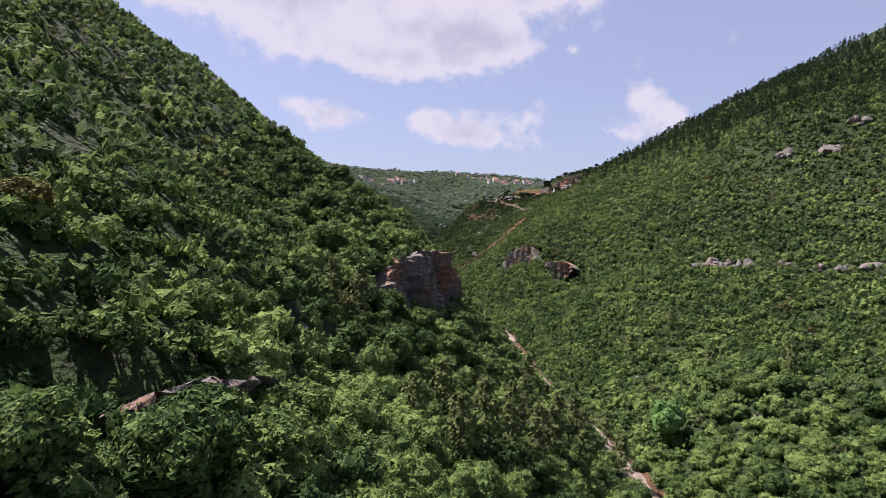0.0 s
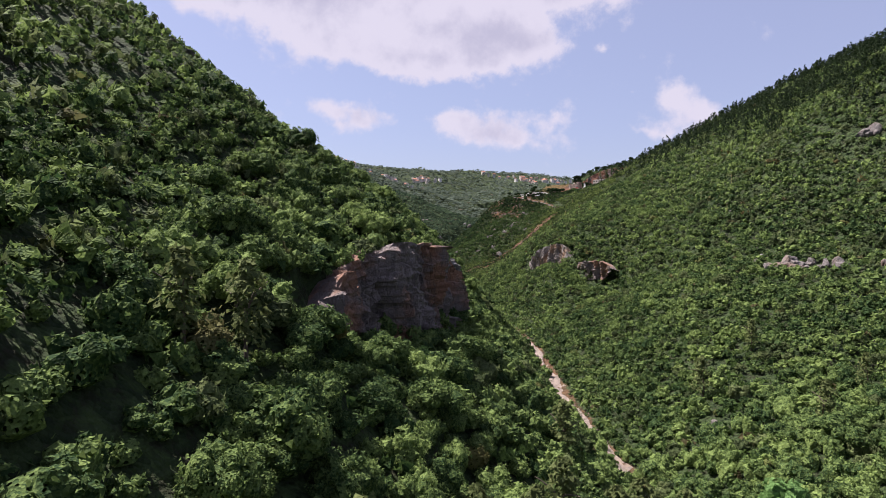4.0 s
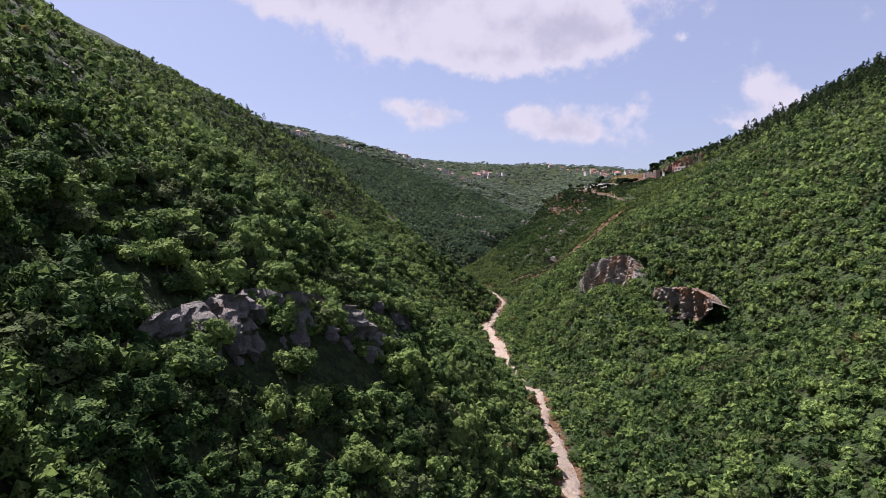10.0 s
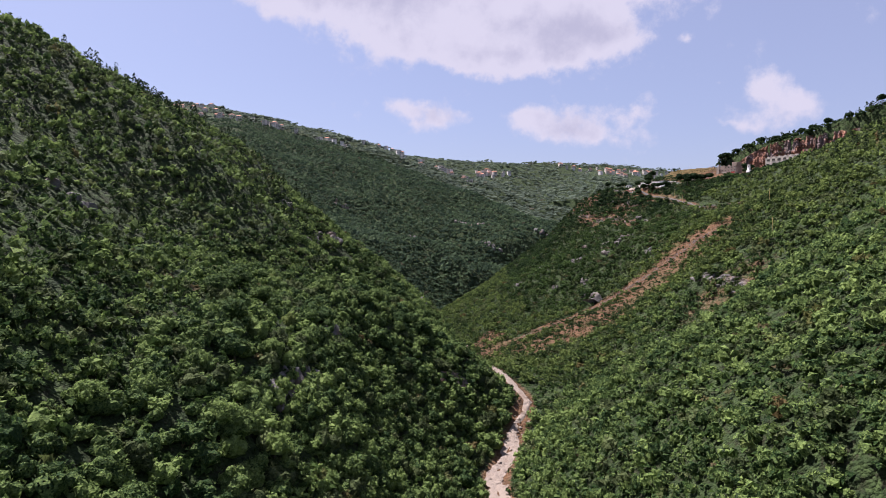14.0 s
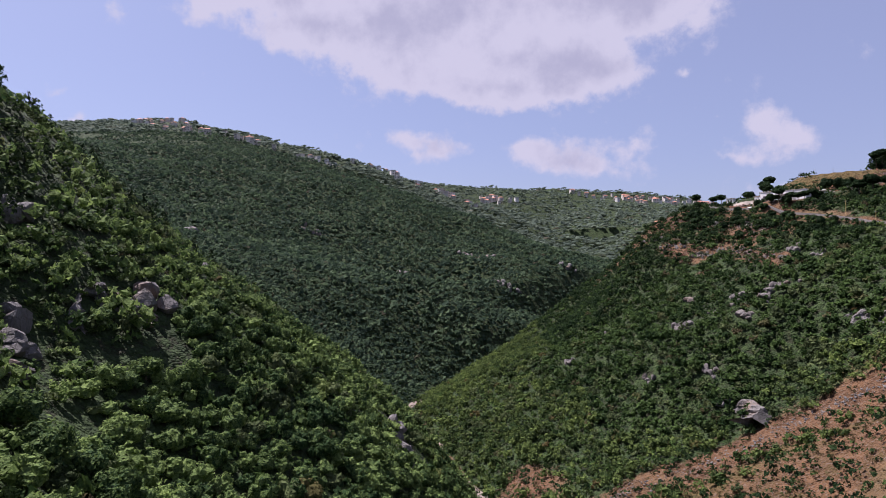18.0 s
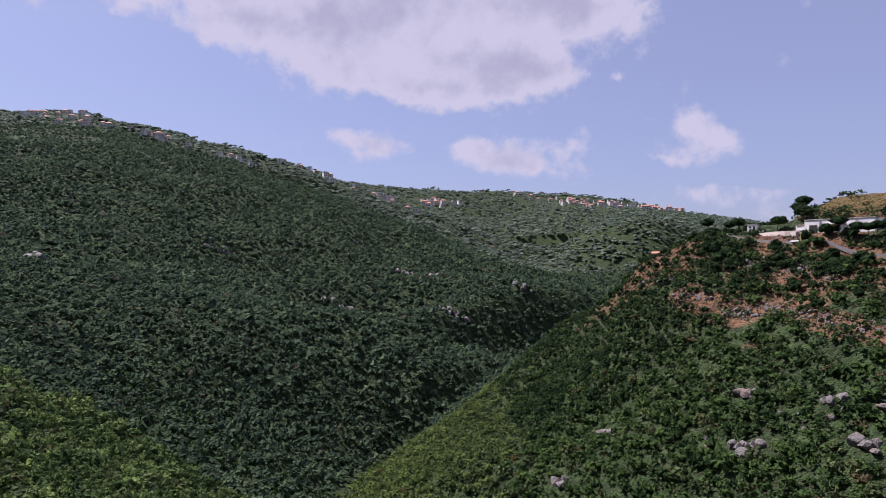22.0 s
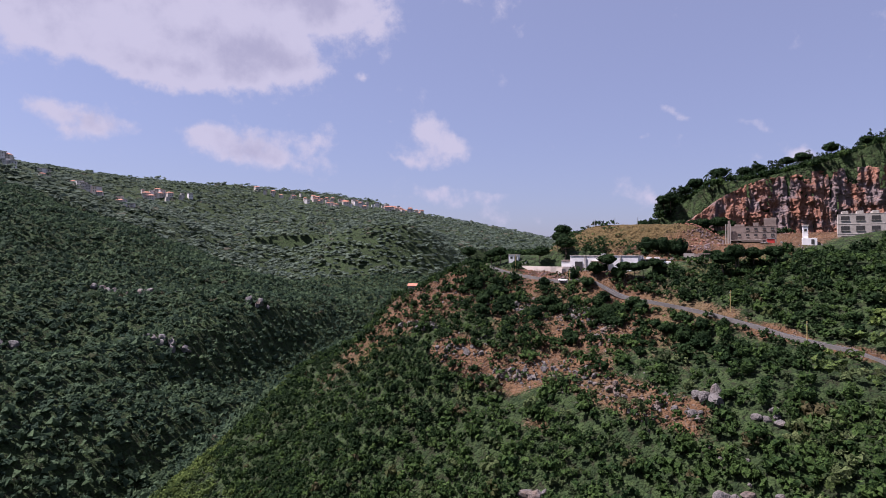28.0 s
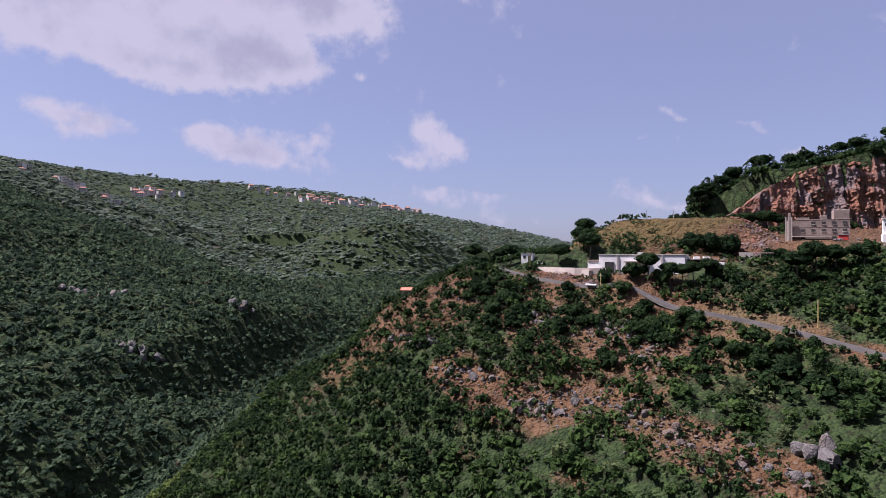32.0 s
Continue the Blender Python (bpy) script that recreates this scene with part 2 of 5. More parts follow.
def ground_material():
    """Soil, dry grass and litter; the shares of bare soil and of grass are laid out in the plan."""
    mat, n, bsdf, out = material("hillside")
    where = n.add("ShaderNodeNewGeometry").outputs["Position"]
    bare = n.add("ShaderNodeAttribute", attribute_name="bare").outputs["Fac"]
    grass = n.add("ShaderNodeAttribute", attribute_name="grass").outputs["Fac"]
    big, mid, small = n.noise(0.03, 4, 0.55, where), n.noise(0.25, 5, 0.6, where), n.noise(2.2, 5, 0.65, where)
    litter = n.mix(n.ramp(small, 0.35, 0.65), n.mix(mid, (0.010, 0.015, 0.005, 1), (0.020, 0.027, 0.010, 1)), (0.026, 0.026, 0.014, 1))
    weed = n.add("ShaderNodeTexVoronoi", feature="F1")
    weed.inputs["Scale"].default_value = 2.6
    n.put(weed.inputs["Vector"], where)
    herb = n.add("ShaderNodeSeparateColor", _0=weed.outputs["Color"])
    shrub = n.add("ShaderNodeTexVoronoi", feature="F1")
    shrub.inputs["Scale"].default_value = 0.7
    swirl = n.add("ShaderNodeVectorMath", operation="MULTIPLY_ADD", _1=(0.9, 0.9, 0.9), _2=where)
    wob = n.add("ShaderNodeTexNoise")
    wob.inputs["Scale"].default_value = 0.9
    n.put(wob.inputs["Vector"], where)
    n.put(swirl.inputs[0], wob.outputs[1])
    n.put(shrub.inputs["Vector"], swirl.outputs[0])
    tuft = n.add("ShaderNodeSeparateColor", _0=shrub.outputs["Color"])
    # ground cover in dark greens matched to the shadows among the leaves
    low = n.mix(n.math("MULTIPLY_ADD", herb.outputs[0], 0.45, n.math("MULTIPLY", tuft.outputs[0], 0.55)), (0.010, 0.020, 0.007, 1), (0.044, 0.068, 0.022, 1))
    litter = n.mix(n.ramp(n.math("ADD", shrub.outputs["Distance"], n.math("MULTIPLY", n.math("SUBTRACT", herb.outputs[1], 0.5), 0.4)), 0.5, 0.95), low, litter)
    soil = n.mix(n.ramp(mid, 0.3, 0.7), (0.066, 0.034, 0.017, 1), (0.132, 0.072, 0.036, 1))
    soil = n.mix(n.ramp(small, 0.5, 0.72), soil, (0.125, 0.1, 0.08, 1))
    soil = n.mix(n.ramp(big, 0.5, 0.75), soil, (0.105, 0.078, 0.038, 1))
    turf = n.mix(n.ramp(small, 0.3, 0.7), (0.062, 0.046, 0.018, 1), (0.125, 0.085, 0.034, 1))
    turf = n.mix(n.ramp(mid, 0.5, 0.78), turf, (0.052, 0.058, 0.02, 1))
    edge = n.math("MULTIPLY_ADD", n.math("SUBTRACT", small, 0.5), 0.8, n.math("MULTIPLY", n.math("SUBTRACT", mid, 0.5), 0.8))
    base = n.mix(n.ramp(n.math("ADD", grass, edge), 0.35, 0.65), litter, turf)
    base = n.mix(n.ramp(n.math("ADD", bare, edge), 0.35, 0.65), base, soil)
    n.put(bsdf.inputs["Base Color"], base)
    bsdf.inputs["Roughness"].default_value = 0.95
    bsdf.inputs["Specular IOR Level"].default_value = 0.15
    bump(n, bsdf, n.math("MULTIPLY_ADD", shrub.outputs["Distance"], -0.9, n.math("MULTIPLY_ADD", weed.outputs["Distance"], -0.4, n.math("MULTIPLY_ADD", mid, 0.8, n.math("MULTIPLY", small, 0.5)))), 1.0, 0.9)
    return mat


def rock_material(name, cold, warm, stain, warm_share=0.5):
    mat, n, bsdf, out = material(name)
    where = n.add("ShaderNodeNewGeometry").outputs["Position"]
    streak = n.add("ShaderNodeMapping", _3=(1.0, 1.0, 0.25))
    n.put(streak.inputs[0], where)
    big, mid, small = n.noise(0.16, 4, 0.6, where), n.noise(0.9, 6, 0.65, streak.outputs[0]), n.noise(5.0, 5, 0.7, where)
    base = n.mix(n.ramp(big, 0.62 - warm_share * 0.3, 0.78 - warm_share * 0.3), (*cold, 1), (*warm, 1))
    base = n.mix(n.math("MULTIPLY", n.ramp(mid, 0.5, 0.72), 0.8), base, (*stain, 1))
    base = n.mix(n.math("MULTIPLY", n.ramp(small, 0.55, 0.8), 0.4), base, (0.36, 0.33, 0.30, 1))
    tilt = n.add("ShaderNodeVectorMath", operation="MULTIPLY_ADD", _1=(0.5, 0.5, 0.5), _2=streak.outputs[0])
    n.put(tilt.inputs[0], where)
    joint = n.add("ShaderNodeTexVoronoi", feature="DISTANCE_TO_EDGE")
    joint.inputs["Scale"].default_value = 0.85
    n.put(joint.inputs["Vector"], tilt.outputs[0])
    open_joint = n.ramp(n.math("MULTIPLY_ADD", mid, 0.22, joint.outputs[0]), 0.1, 0.2)
    base = n.mix(n.math("MULTIPLY_ADD", open_joint, 0.22, 0.78), (stain[0] * 0.7, stain[1] * 0.7, stain[2] * 0.7, 1), base)
    n.put(bsdf.inputs["Base Color"], base)
    bsdf.inputs["Roughness"].default_value = 0.9
    bump(n, bsdf, n.math("MULTIPLY_ADD", open_joint, 0.12, n.math("MULTIPLY_ADD", mid, 0.8, n.math("MULTIPLY", small, 0.45))), 1.0, 0.7)
    return mat


GROUND = ground_material()
ROCK_GREY = rock_material("rock_grey", (0.148, 0.136, 0.129), (0.172, 0.121, 0.090), (0.055, 0.051, 0.047), 0.35)
ROCK_RED = rock_material("rock_red", (0.155, 0.128, 0.12), (0.22, 0.11, 0.066), (0.05, 0.042, 0.039), 0.45)
ROCK_QUARRY = rock_material("rock_quarry", (0.17, 0.125, 0.12), (0.235, 0.098, 0.055), (0.12, 0.075, 0.062), 0.75)
ROCK_RUST = rock_material("rock_rust", (0.19, 0.165, 0.15), (0.25, 0.14, 0.085), (0.07, 0.055, 0.05), 0.5)
ROCK_COLUMN = rock_material("rock_columns", (0.20, 0.18, 0.165), (0.25, 0.16, 0.10), (0.07, 0.058, 0.055), 0.45)
ROCK_PALE = rock_material("rock_pale", (0.140, 0.125, 0.117), (0.156, 0.109, 0.082), (0.058, 0.049, 0.045), 0.45)
PEBBLES = rock_material("river_gravel", (0.265, 0.211, 0.168), (0.234, 0.168, 0.121), (0.140, 0.125, 0.105), 0.45)
BARK = plain("bark", (0.10, 0.075, 0.055), 0.9, 0.4, 3.0)

# the valley: the stream's line, and cross-sections with the ground's height at fixed offsets from the stream
RIVER_Y = (-100, 0, 90, 160, 220, 260, 330, 385, 420, 445, 486, 525, 565, 612, 660, 720, 790, 870, 980, 1120, 1300, 1850)
RIVER_X = (40, 38, 33, 33, 35, 32, 22, 15, 22, 9, 4, -3, -18, -36, -32, -4, 50, 120, 215, 320, 430, 720)
BED_Y = (60, 130, 143, 150, 225, 240, 272, 278, 312, 318, 420, 480)
BED_WIDE = (0.9, 0.9, 0.4, 1.1, 1.1, 0.9, 1.2, 0.3, 0.3, 1.4, 1.4, 1.0)
OFFSETS = (-420, -280, -190, -130, -90, -60, -36, -16, 0, 16, 36, 60, 90, 130, 190, 280, 420)
STATIONS, HEIGHTS = [], []


def section(y, *heights):
    STATIONS.append(y)
    HEIGHTS.append(heights)


section(-60, 308, 198.5, 128.5, 84, 56, 36.5, 20.5, 7, -4, -1.5, 1, 5, 9, 15, 24, 38.5, 63)
section(20, 309, 204.5, 136, 89.5, 58, 35, 19.5, 7, -3, 0.5, 5, 10, 16, 24.5, 39.5, 65, 107)
section(60, 308.5, 207, 140, 93.5, 62, 40, 20, 5.5, -2.5, 2.5, 7.5, 12.5, 19, 29.5, 47.5, 79, 128.5)
section(95, 308, 208.5, 143.5, 98, 65.5, 42.5, 28.5, 11, -0.5, 5, 9.5, 14, 21, 33.5, 56, 91.5, 146.5)
section(130, 306.5, 209, 146.5, 104, 74.5, 54, 38, 14.5, -2, 4, 7.5, 14.5, 24, 39, 65.5, 105, 163.5)
section(165, 304, 208.5, 147.5, 108.5, 78.5, 54.5, 31.5, 10, -3, 5.5, 14.5, 19, 28.5, 47.5, 77.5, 118, 179)
section(205, 300.5, 207, 146, 105, 75.5, 52, 37, 14.5, -2.5, 5, 18.5, 26, 39.5, 64.5, 92, 132, 194.5)
section(250, 295.5, 203.5, 142.5, 99.5, 70.5, 47, 27.5, 10.5, -1.5, 4.5, 13.5, 36.5, 55.5, 89, 107.5, 145.5, 209)
section(300, 287.5, 198.5, 138, 94.5, 64, 40, 20, 5, -5, 10.5, 35.5, 44, 57.5, 85, 116.5, 157.5, 221)
section(350, 277, 192.5, 134.5, 91.5, 61, 40, 28, 3.5, -6, 12, 30, 45.5, 61.5, 84.5, 118.5, 164, 228.5)
section(400, 264.5, 185, 131.5, 95, 62.5, 40, 28, 9, -4.5, 6.5, 20.5, 38, 58.5, 83.5, 117.5, 164.5, 230)
section(440, 253, 178, 129.5, 99.5, 74.5, 44.5, 26, 14, 5.5, 4.5, 12.5, 31, 54, 81.5, 114.5, 160, 225.5)
section(480, 240.5, 171, 127, 99.5, 78, 52, 32, 12.5, -5, 1, 9.5, 24.5, 50.5, 76, 108, 151.5, 216)
section(520, 228, 163, 121, 91.5, 66.5, 44.5, 29.5, 13, -5, -0.5, 7, 19, 46.5, 66, 99.5, 141, 201.5)
section(560, 215.5, 153.5, 112.5, 80.5, 55, 36, 22, 7, -7, 0, 10.5, 27.5, 48.5, 66, 90.5, 130, 182.5)
section(600, 203, 143, 102.5, 71.5, 48, 30, 15, 3, -6.5, 1.5, 12.5, 26, 50, 69.5, 82.5, 121.5, 159.5)
section(640, 191.5, 132.5, 93.5, 65.5, 45, 27, 11.5, 0.5, -7.5, 1, 12.5, 28, 59.5, 75.5, 89, 116.5, 134)
section(680, 181, 123, 85, 60, 44.5, 30, 14.5, 2, -7.5, 3.5, 18.5, 40.5, 49.5, 71.5, 92.5, 107.5, 109.5)
section(730, 170, 115, 77.5, 54, 43.5, 36, 24.5, 13.5, 1, 10, 23, 37.5, 49.5, 67, 95, 90.5, 85)
section(800, 159.5, 111.5, 74, 45.5, 26.5, 34.5, 13, 6, 2, 11.5, 22.5, 33.5, 44.5, 56, 68.5, 72, 69.5)
section(880, 156.5, 116, 78.5, 55.5, 51, 43.5, 16, 8, 5, 13.5, 23, 33, 43, 53, 64, 69, 69)
section(980, 170, 129, 91, 60.5, 47, 40, 31.5, 21.5, 13.5, 19, 26, 34, 43, 53, 65, 70, 70)
section(1100, 211, 147.5, 89.5, 49.5, 43.5, 46, 41, 31, 20.5, 24.5, 29.5, 35.5, 43, 53, 65, 70.5, 70.5)
section(1250, 260, 191, 116.5, 74.5, 111.5, 122, 94.5, 58.5, 25.5, 28, 31.5, 36.5, 43, 53, 65, 70.5, 70.5)
section(1500, 317, 207.5, 148, 125.5, 109.5, 90.5, 70, 49, 30.5, 32, 34, 37.5, 43.5, 52.5, 64.5, 70.5, 70.5)
section(1850, 261, 229, 220.5, 211, 190, 159, 121, 80, 42.5, 45, 45.5, 44.5, 46, 52.5, 64, 70, 70.5)
HEIGHTS = np.array(HEIGHTS, float)


# ---- the lie of the land ----
def between(v, xs, ys):
    return np.interp(v, xs, ys)


def river_x(y):
    return between(y, RIVER_Y, RIVER_X)


def spread(y):
    return between(y, (650, 1000, 1500), (1.0, 1.4, 3.0))


def weave(p, count):
    i = np.clip(np.floor(p).astype(int), 0, count - 2)
    t = p - i
    w = np.stack([-.5 * t + t * t - .5 * t**3, 1 - 2.5 * t * t + 1.5 * t**3, .5 * t + 2 * t * t - 1.5 * t**3, -.5 * t * t + .5 * t**3], -1)
    return np.stack([np.clip(i + k, 0, count - 1) for k in (-1, 0, 1, 2)], -1), w


def waves(x, y, size, seed):
    """Cheap uneven relief between -1 and 1: crossed sines of unlike lengths."""
    r = np.random.RandomState(seed)
    total = np.zeros(np.shape(x))
    for _ in range(9):
        a, k, p = r.uniform(0, 2 * np.pi), 2 * np.pi / (size * r.uniform(0.6, 1.7)), r.uniform(0, 6.28)
        total = total + np.sin((x * np.cos(a) + y * np.sin(a)) * k + p + 1.3 * np.sin((x * np.sin(a) - y * np.cos(a)) * k * 0.6))
    return total / 5.0


def hill(x, y, cx, cy, rx, ry, turn=0.0):
    """1 in the middle of an oval, falling smoothly to 0 outside it."""
    c, s = math.cos(radians(turn)), math.sin(radians(turn))
    u, v = ((x - cx) * c + (y - cy) * s) / rx, (-(x - cx) * s + (y - cy) * c) / ry
    d = np.sqrt(u * u + v * v)
    return np.clip(1.5 - d, 0, 1) ** 2 * (3 - 2 * np.clip(1.5 - d, 0, 1))


def land(x, y, rough=True):
    """Height of the ground at places (arrays)."""
    x, y = np.asarray(x, float), np.asarray(y, float)
    shape = x.shape
    fx, fy = x.ravel(), y.ravel()
    u = (fx - river_x(fy)) / spread(fy)
    iy, wy = weave(between(fy, STATIONS, np.arange(len(STATIONS))), len(STATIONS))
    iu, wu = weave(between(u, OFFSETS, np.arange(len(OFFSETS))), len(OFFSETS))
    z = (HEIGHTS[iy[:, :, None], iu[:, None, :]] * wy[:, :, None] * wu[:, None, :]).sum((1, 2))
    if rough:
        away = np.clip((np.abs(u) - 5) / 20, 0, 1)
        z = z + away * (0.9 * waves(fx, fy, 26, 3) + 0.35 * waves(fx, fy, 9, 4))
        z = z + np.clip((fy - 700) / 200, 0, 1) * away * 4 * waves(fx, fy, 90, 5)
    return shaped(fx, fy, z).reshape(shape)


def shaped(x, y, z):
    """The headland: its lip, the terrace, the grass mound and the quarry floor."""
    z = z + 3.2 * hill(x, y, 68, 648, 13, 16) + 1.5 * hill(x, y, 52, 655, 10, 14)
    # quarry floor and the low ground left of the quarry face
    beside = (x - 137) * 0.70 - (y - 640) * 0.714
    front = (x - 137) * 0.46 + (y - 640) * 0.89
    cap = np.where((beside > 0) & (front > 1.5), 400.0, 79.5)
    zone = np.clip(np.minimum((x - 96) / 12, (780 - y) / 40), 0, 1) * np.clip((y - 560) / 20, 0, 1)
    z = np.where(z > cap, z + (cap - z) * zone, z)
    z = z + np.where((beside > 0) & (front > 1.5), 8 * np.clip(1 - (front - 1.5) / 26, 0, 1), 0.0) * np.clip(beside / 14, 0, 1)
    # the flat-topped grass mound and the lower terrace end west of it
    side = (x - 106) * 0.806 - (y - 642) * 0.592
    top = between(side, (-3.0, 4.5), (73.9, 400.0))
    z = np.where((z > top) & (y > 600) & (y < 760) & (x > 60), z + (top - z) * np.clip((y - 600) / 15, 0, 1), z)
    pad = np.clip(1.5 * hill(x, y, 123, 630, 15, 7, -38), 0, 1)
    z = z + (82.3 - z) * pad
    pad = hill(x, y, 96.5, 611.5, 7, 11, -50)
    z = z + (70.2 - z) * np.clip(pad * 1.3, 0, 1)
    pad = hill(x, y, 90.5, 623, 5, 8)
    z = z + (70.4 - z) * np.clip(pad * 1.3, 0, 1)
    pad = hill(x, y, 133, 603, 9, 13, -35)
    z = z + (76.6 - z) * np.clip(pad * 1.2, 0, 1)
    # steep breaks in the ground at the foot of the cliffs
    for line, way, drop, rise, reach in STEPS:
        py = [p[1] for p in line]
        e = (x - between(y, py, [p[0] for p in line])) * way + 2.8
        end = np.clip(np.minimum(y - py[0] + 3, py[-1] + 3 - y) / 7, 0, 1)
        z = z + end * np.where(e > 0, -drop * np.clip(1 - e / reach, 0, 1), rise * np.clip(1 + e / reach, 0, 1))
    # the long shoulder of the far ridge
    d = near_line(x, y, FAR_SHOULDER)
    crest = between(x, [p[0] for p in FAR_SHOULDER], (196, 172, 142, 108, 70))
    return np.where(y > 1300, np.maximum(z, crest - 0.22 * d), z)


GORGE_CLIFF = [(-7, 84), (-4.4, 90), (-1.0, 97), (1.2, 104), (4.8, 111), (6.6, 118), (7.8, 125), (7.5, 132)]
CAVE_LEDGE = [(68.5, 256), (66.6, 261), (64, 267), (62.5, 272), (61.4, 277.5), (60, 282)]
COLUMNS = [(60.5, 286), (58.5, 292), (57, 298), (54.5, 303), (52, 308), (50, 314), (48, 320)]
OAK_LEDGE = [(-15, 25), (-13, 29), (-10.5, 33), (-8, 37)]
STEPS = [(GORGE_CLIFF, 1, 7.0, 1.0, 12.0), (CAVE_LEDGE, -1, 3.5, -0.8, 9.0), (COLUMNS, -1, 11.0, -3.0, 12.0), (OAK_LEDGE, 1, 3.5, 0.5, 7.0)]
FAR_SHOULDER = [(230, 1730), (470, 1760), (640, 1720), (790, 1660), (960, 1600)]


def near_line(x, y, line):
    """Distance from places to a line of points."""
    best = np.full(np.shape(x), 1e9)
    for (ax, ay), (bx, by) in zip(line[:-1], line[1:]):
        dx, dy = bx - ax, by - ay
        t = np.clip(((x - ax) * dx + (y - ay) * dy) / (dx * dx + dy * dy), 0, 1)
        best = np.minimum(best, np.hypot(x - ax - t * dx, y - ay - t * dy))
    return best


ROAD = [(70, 657), (75, 647), (79, 636), (82, 626), (84, 616), (86, 609), (88.5, 603), (90.5, 597), (92.5, 591), (94.5, 586), (96.5, 580), (98.5, 570), (100, 558), (102, 545), (108, 532), (116, 520), (124, 500)]
SLIDE = [(4, 508), (12, 512), (20, 512), (27, 516), (41, 515), (55, 517), (64, 512.5), (71, 508), (78, 502), (84, 496), (92, 488)]
QUARRY_FACE = [(145, 638), (156, 633), (167, 627), (178, 621), (190, 614), (204, 606), (222, 596), (242, 584)]
LEDGE = [(56, 613), (58.5, 606), (63, 596), (67, 594), (71, 588), (71, 580), (72.5, 573), (74.5, 564)]


def at(x, y):
    return float(land(np.array([x]), np.array([y]))[0])


def bare_share(x, y):
    """Where the plan has bare soil (0 to 1)."""
    d = near_line(x, y, SLIDE)
    b = np.clip(1.3 - d / 5.2, 0, 1) + 0.8 * hill(x, y, 7, 528, 8, 14, 15) + 0.3 * hill(x, y, 52, 492, 46, 22, 5) + 0.95 * hill(x, y, 11, 508, 11, 7, 5)
    b = b + 0.3 * hill(x, y, 100, 533, 10, 10)
    b = b + 0.46 * hill(x, y, 82, 604, 11, 26, 20) + 0.8 * hill(x, y, 122, 606, 22, 12, -35) + 0.62 * hill(x, y, 60, 640, 12, 18) + 0.45 * hill(x, y, 43, 650, 7, 13)
    b = b + 1.5 * np.clip(waves(x, y, 11, 41) - 0.8, 0, 0.6) * hill(x, y, 48, 564, 36, 32)
    b = b + np.clip(1.1 - near_line(x, y, LEDGE) / 4.5, 0, 0.85) + np.clip(1.1 - near_line(x, y, ROAD) / 1.5, 0, 1)
    b = b + 0.5 * hill(x, y, 76, 430, 14, 10) + 0.3 * hill(x, y, 56, 92, 12, 10)
    b = b + np.clip(1.3 - np.abs(x - river_x(y)) / (2.4 * between(y, BED_Y, BED_WIDE)), 0, 1) * (y < 625)
    return np.clip(b, 0, 1)


def grass_share(x, y):
    g = hill(x, y, 118, 630, 24, 15, -40) + 0.75 * hill(x, y, 56, 490, 52, 30, 5) + 0.9 * hill(x, y, 58, 646, 16, 18) +  0.5 * hill(x, y, 118, 590, 18, 10)
    return np.clip(g, 0, 1)


def mesh_from(name, verts, faces, mat, smooth=False):
    """A mesh from arrays of places and of corners (all faces alike)."""
    verts, faces = np.asarray(verts, np.float32), np.asarray(faces, np.int32)
    me = bpy.data.meshes.new(name)
    k = faces.shape[1]
    me.vertices.add(len(verts))
    me.vertices.foreach_set("co", verts.ravel())
    me.loops.add(faces.size)
    me.loops.foreach_set("vertex_index", faces.ravel())
    me.polygons.add(len(faces))
    me.polygons.foreach_set("loop_start", np.arange(0, faces.size, k, dtype=np.int32))
    me.polygons.foreach_set("loop_total", np.full(len(faces), k, np.int32))
    me.polygons.foreach_set("use_smooth", np.full(len(faces), smooth))
    me.materials.append(mat)
    me.update(calc_edges=True)
    return me


def give(me, name, values):
    me.attributes.new(name, "FLOAT", "POINT").data.foreach_set("value", np.asarray(values, np.float32))


def build_ground():
    ys = np.concatenate([np.arange(-120, 720, 3.0), np.arange(720, 1000, 6.0), np.arange(1000, 1860, 14.0), [2200, 3000, 4200]])
    us = np.concatenate([[-2600, -1200, -700, -520], np.arange(-420, -200, 10.0), np.arange(-200, 260, 3.0), np.arange(260, 421, 10.0), [520, 700, 1200, 2600]])
    yy, uu = np.meshgrid(ys, us, indexing="ij")
    xx = river_x(yy) + uu * spread(yy)
    zz = land(xx, np.clip(yy, -100, 1850))
    fall = np.clip((np.abs(uu) - 640) / 700, 0, 1) + np.clip((yy - 1850) / 700, 0, 1)
    zz = zz * np.clip(1 - fall, 0, 1) - 60 * np.clip(fall, 0, 1)
    m, k = yy.shape
    i = np.arange(m * k).reshape(m, k)
    faces = np.stack([i[:-1, :-1], i[:-1, 1:], i[1:, 1:], i[1:, :-1]], -1).reshape(-1, 4)
    me = mesh_from("ground", np.stack([xx, yy, zz], -1).reshape(-1, 3), faces, GROUND, True)
    give(me, "bare", np.clip(bare_share(xx, yy) + 0.28 * hill(xx, yy, 84, 598, 26, 40, 15) + 0.3 * hill(xx, yy, 82, 608, 14, 16, 15) + 0.8 * hill(xx, yy, 148, 602, 24, 11, -36) + 0.32 * hill(xx, yy, 52, 486, 42, 22, 4), 0, 1).ravel())
    give(me, "grass", grass_share(xx, yy).ravel())
    tagged(new("ground", me), "wooded limestone valley sides with soil and leaf litter", "ground", kind="structure")


build_ground()


# ---- trees ----
def ico(level):
    bm = bmesh.new()
    bmesh.ops.create_icosphere(bm, subdivisions=level, radius=1.0)
    v = np.array([p.co[:] for p in bm.verts])
    f = np.array([[p.index for p in q.verts] for q in bm.faces])
    bm.free()
    return v, f


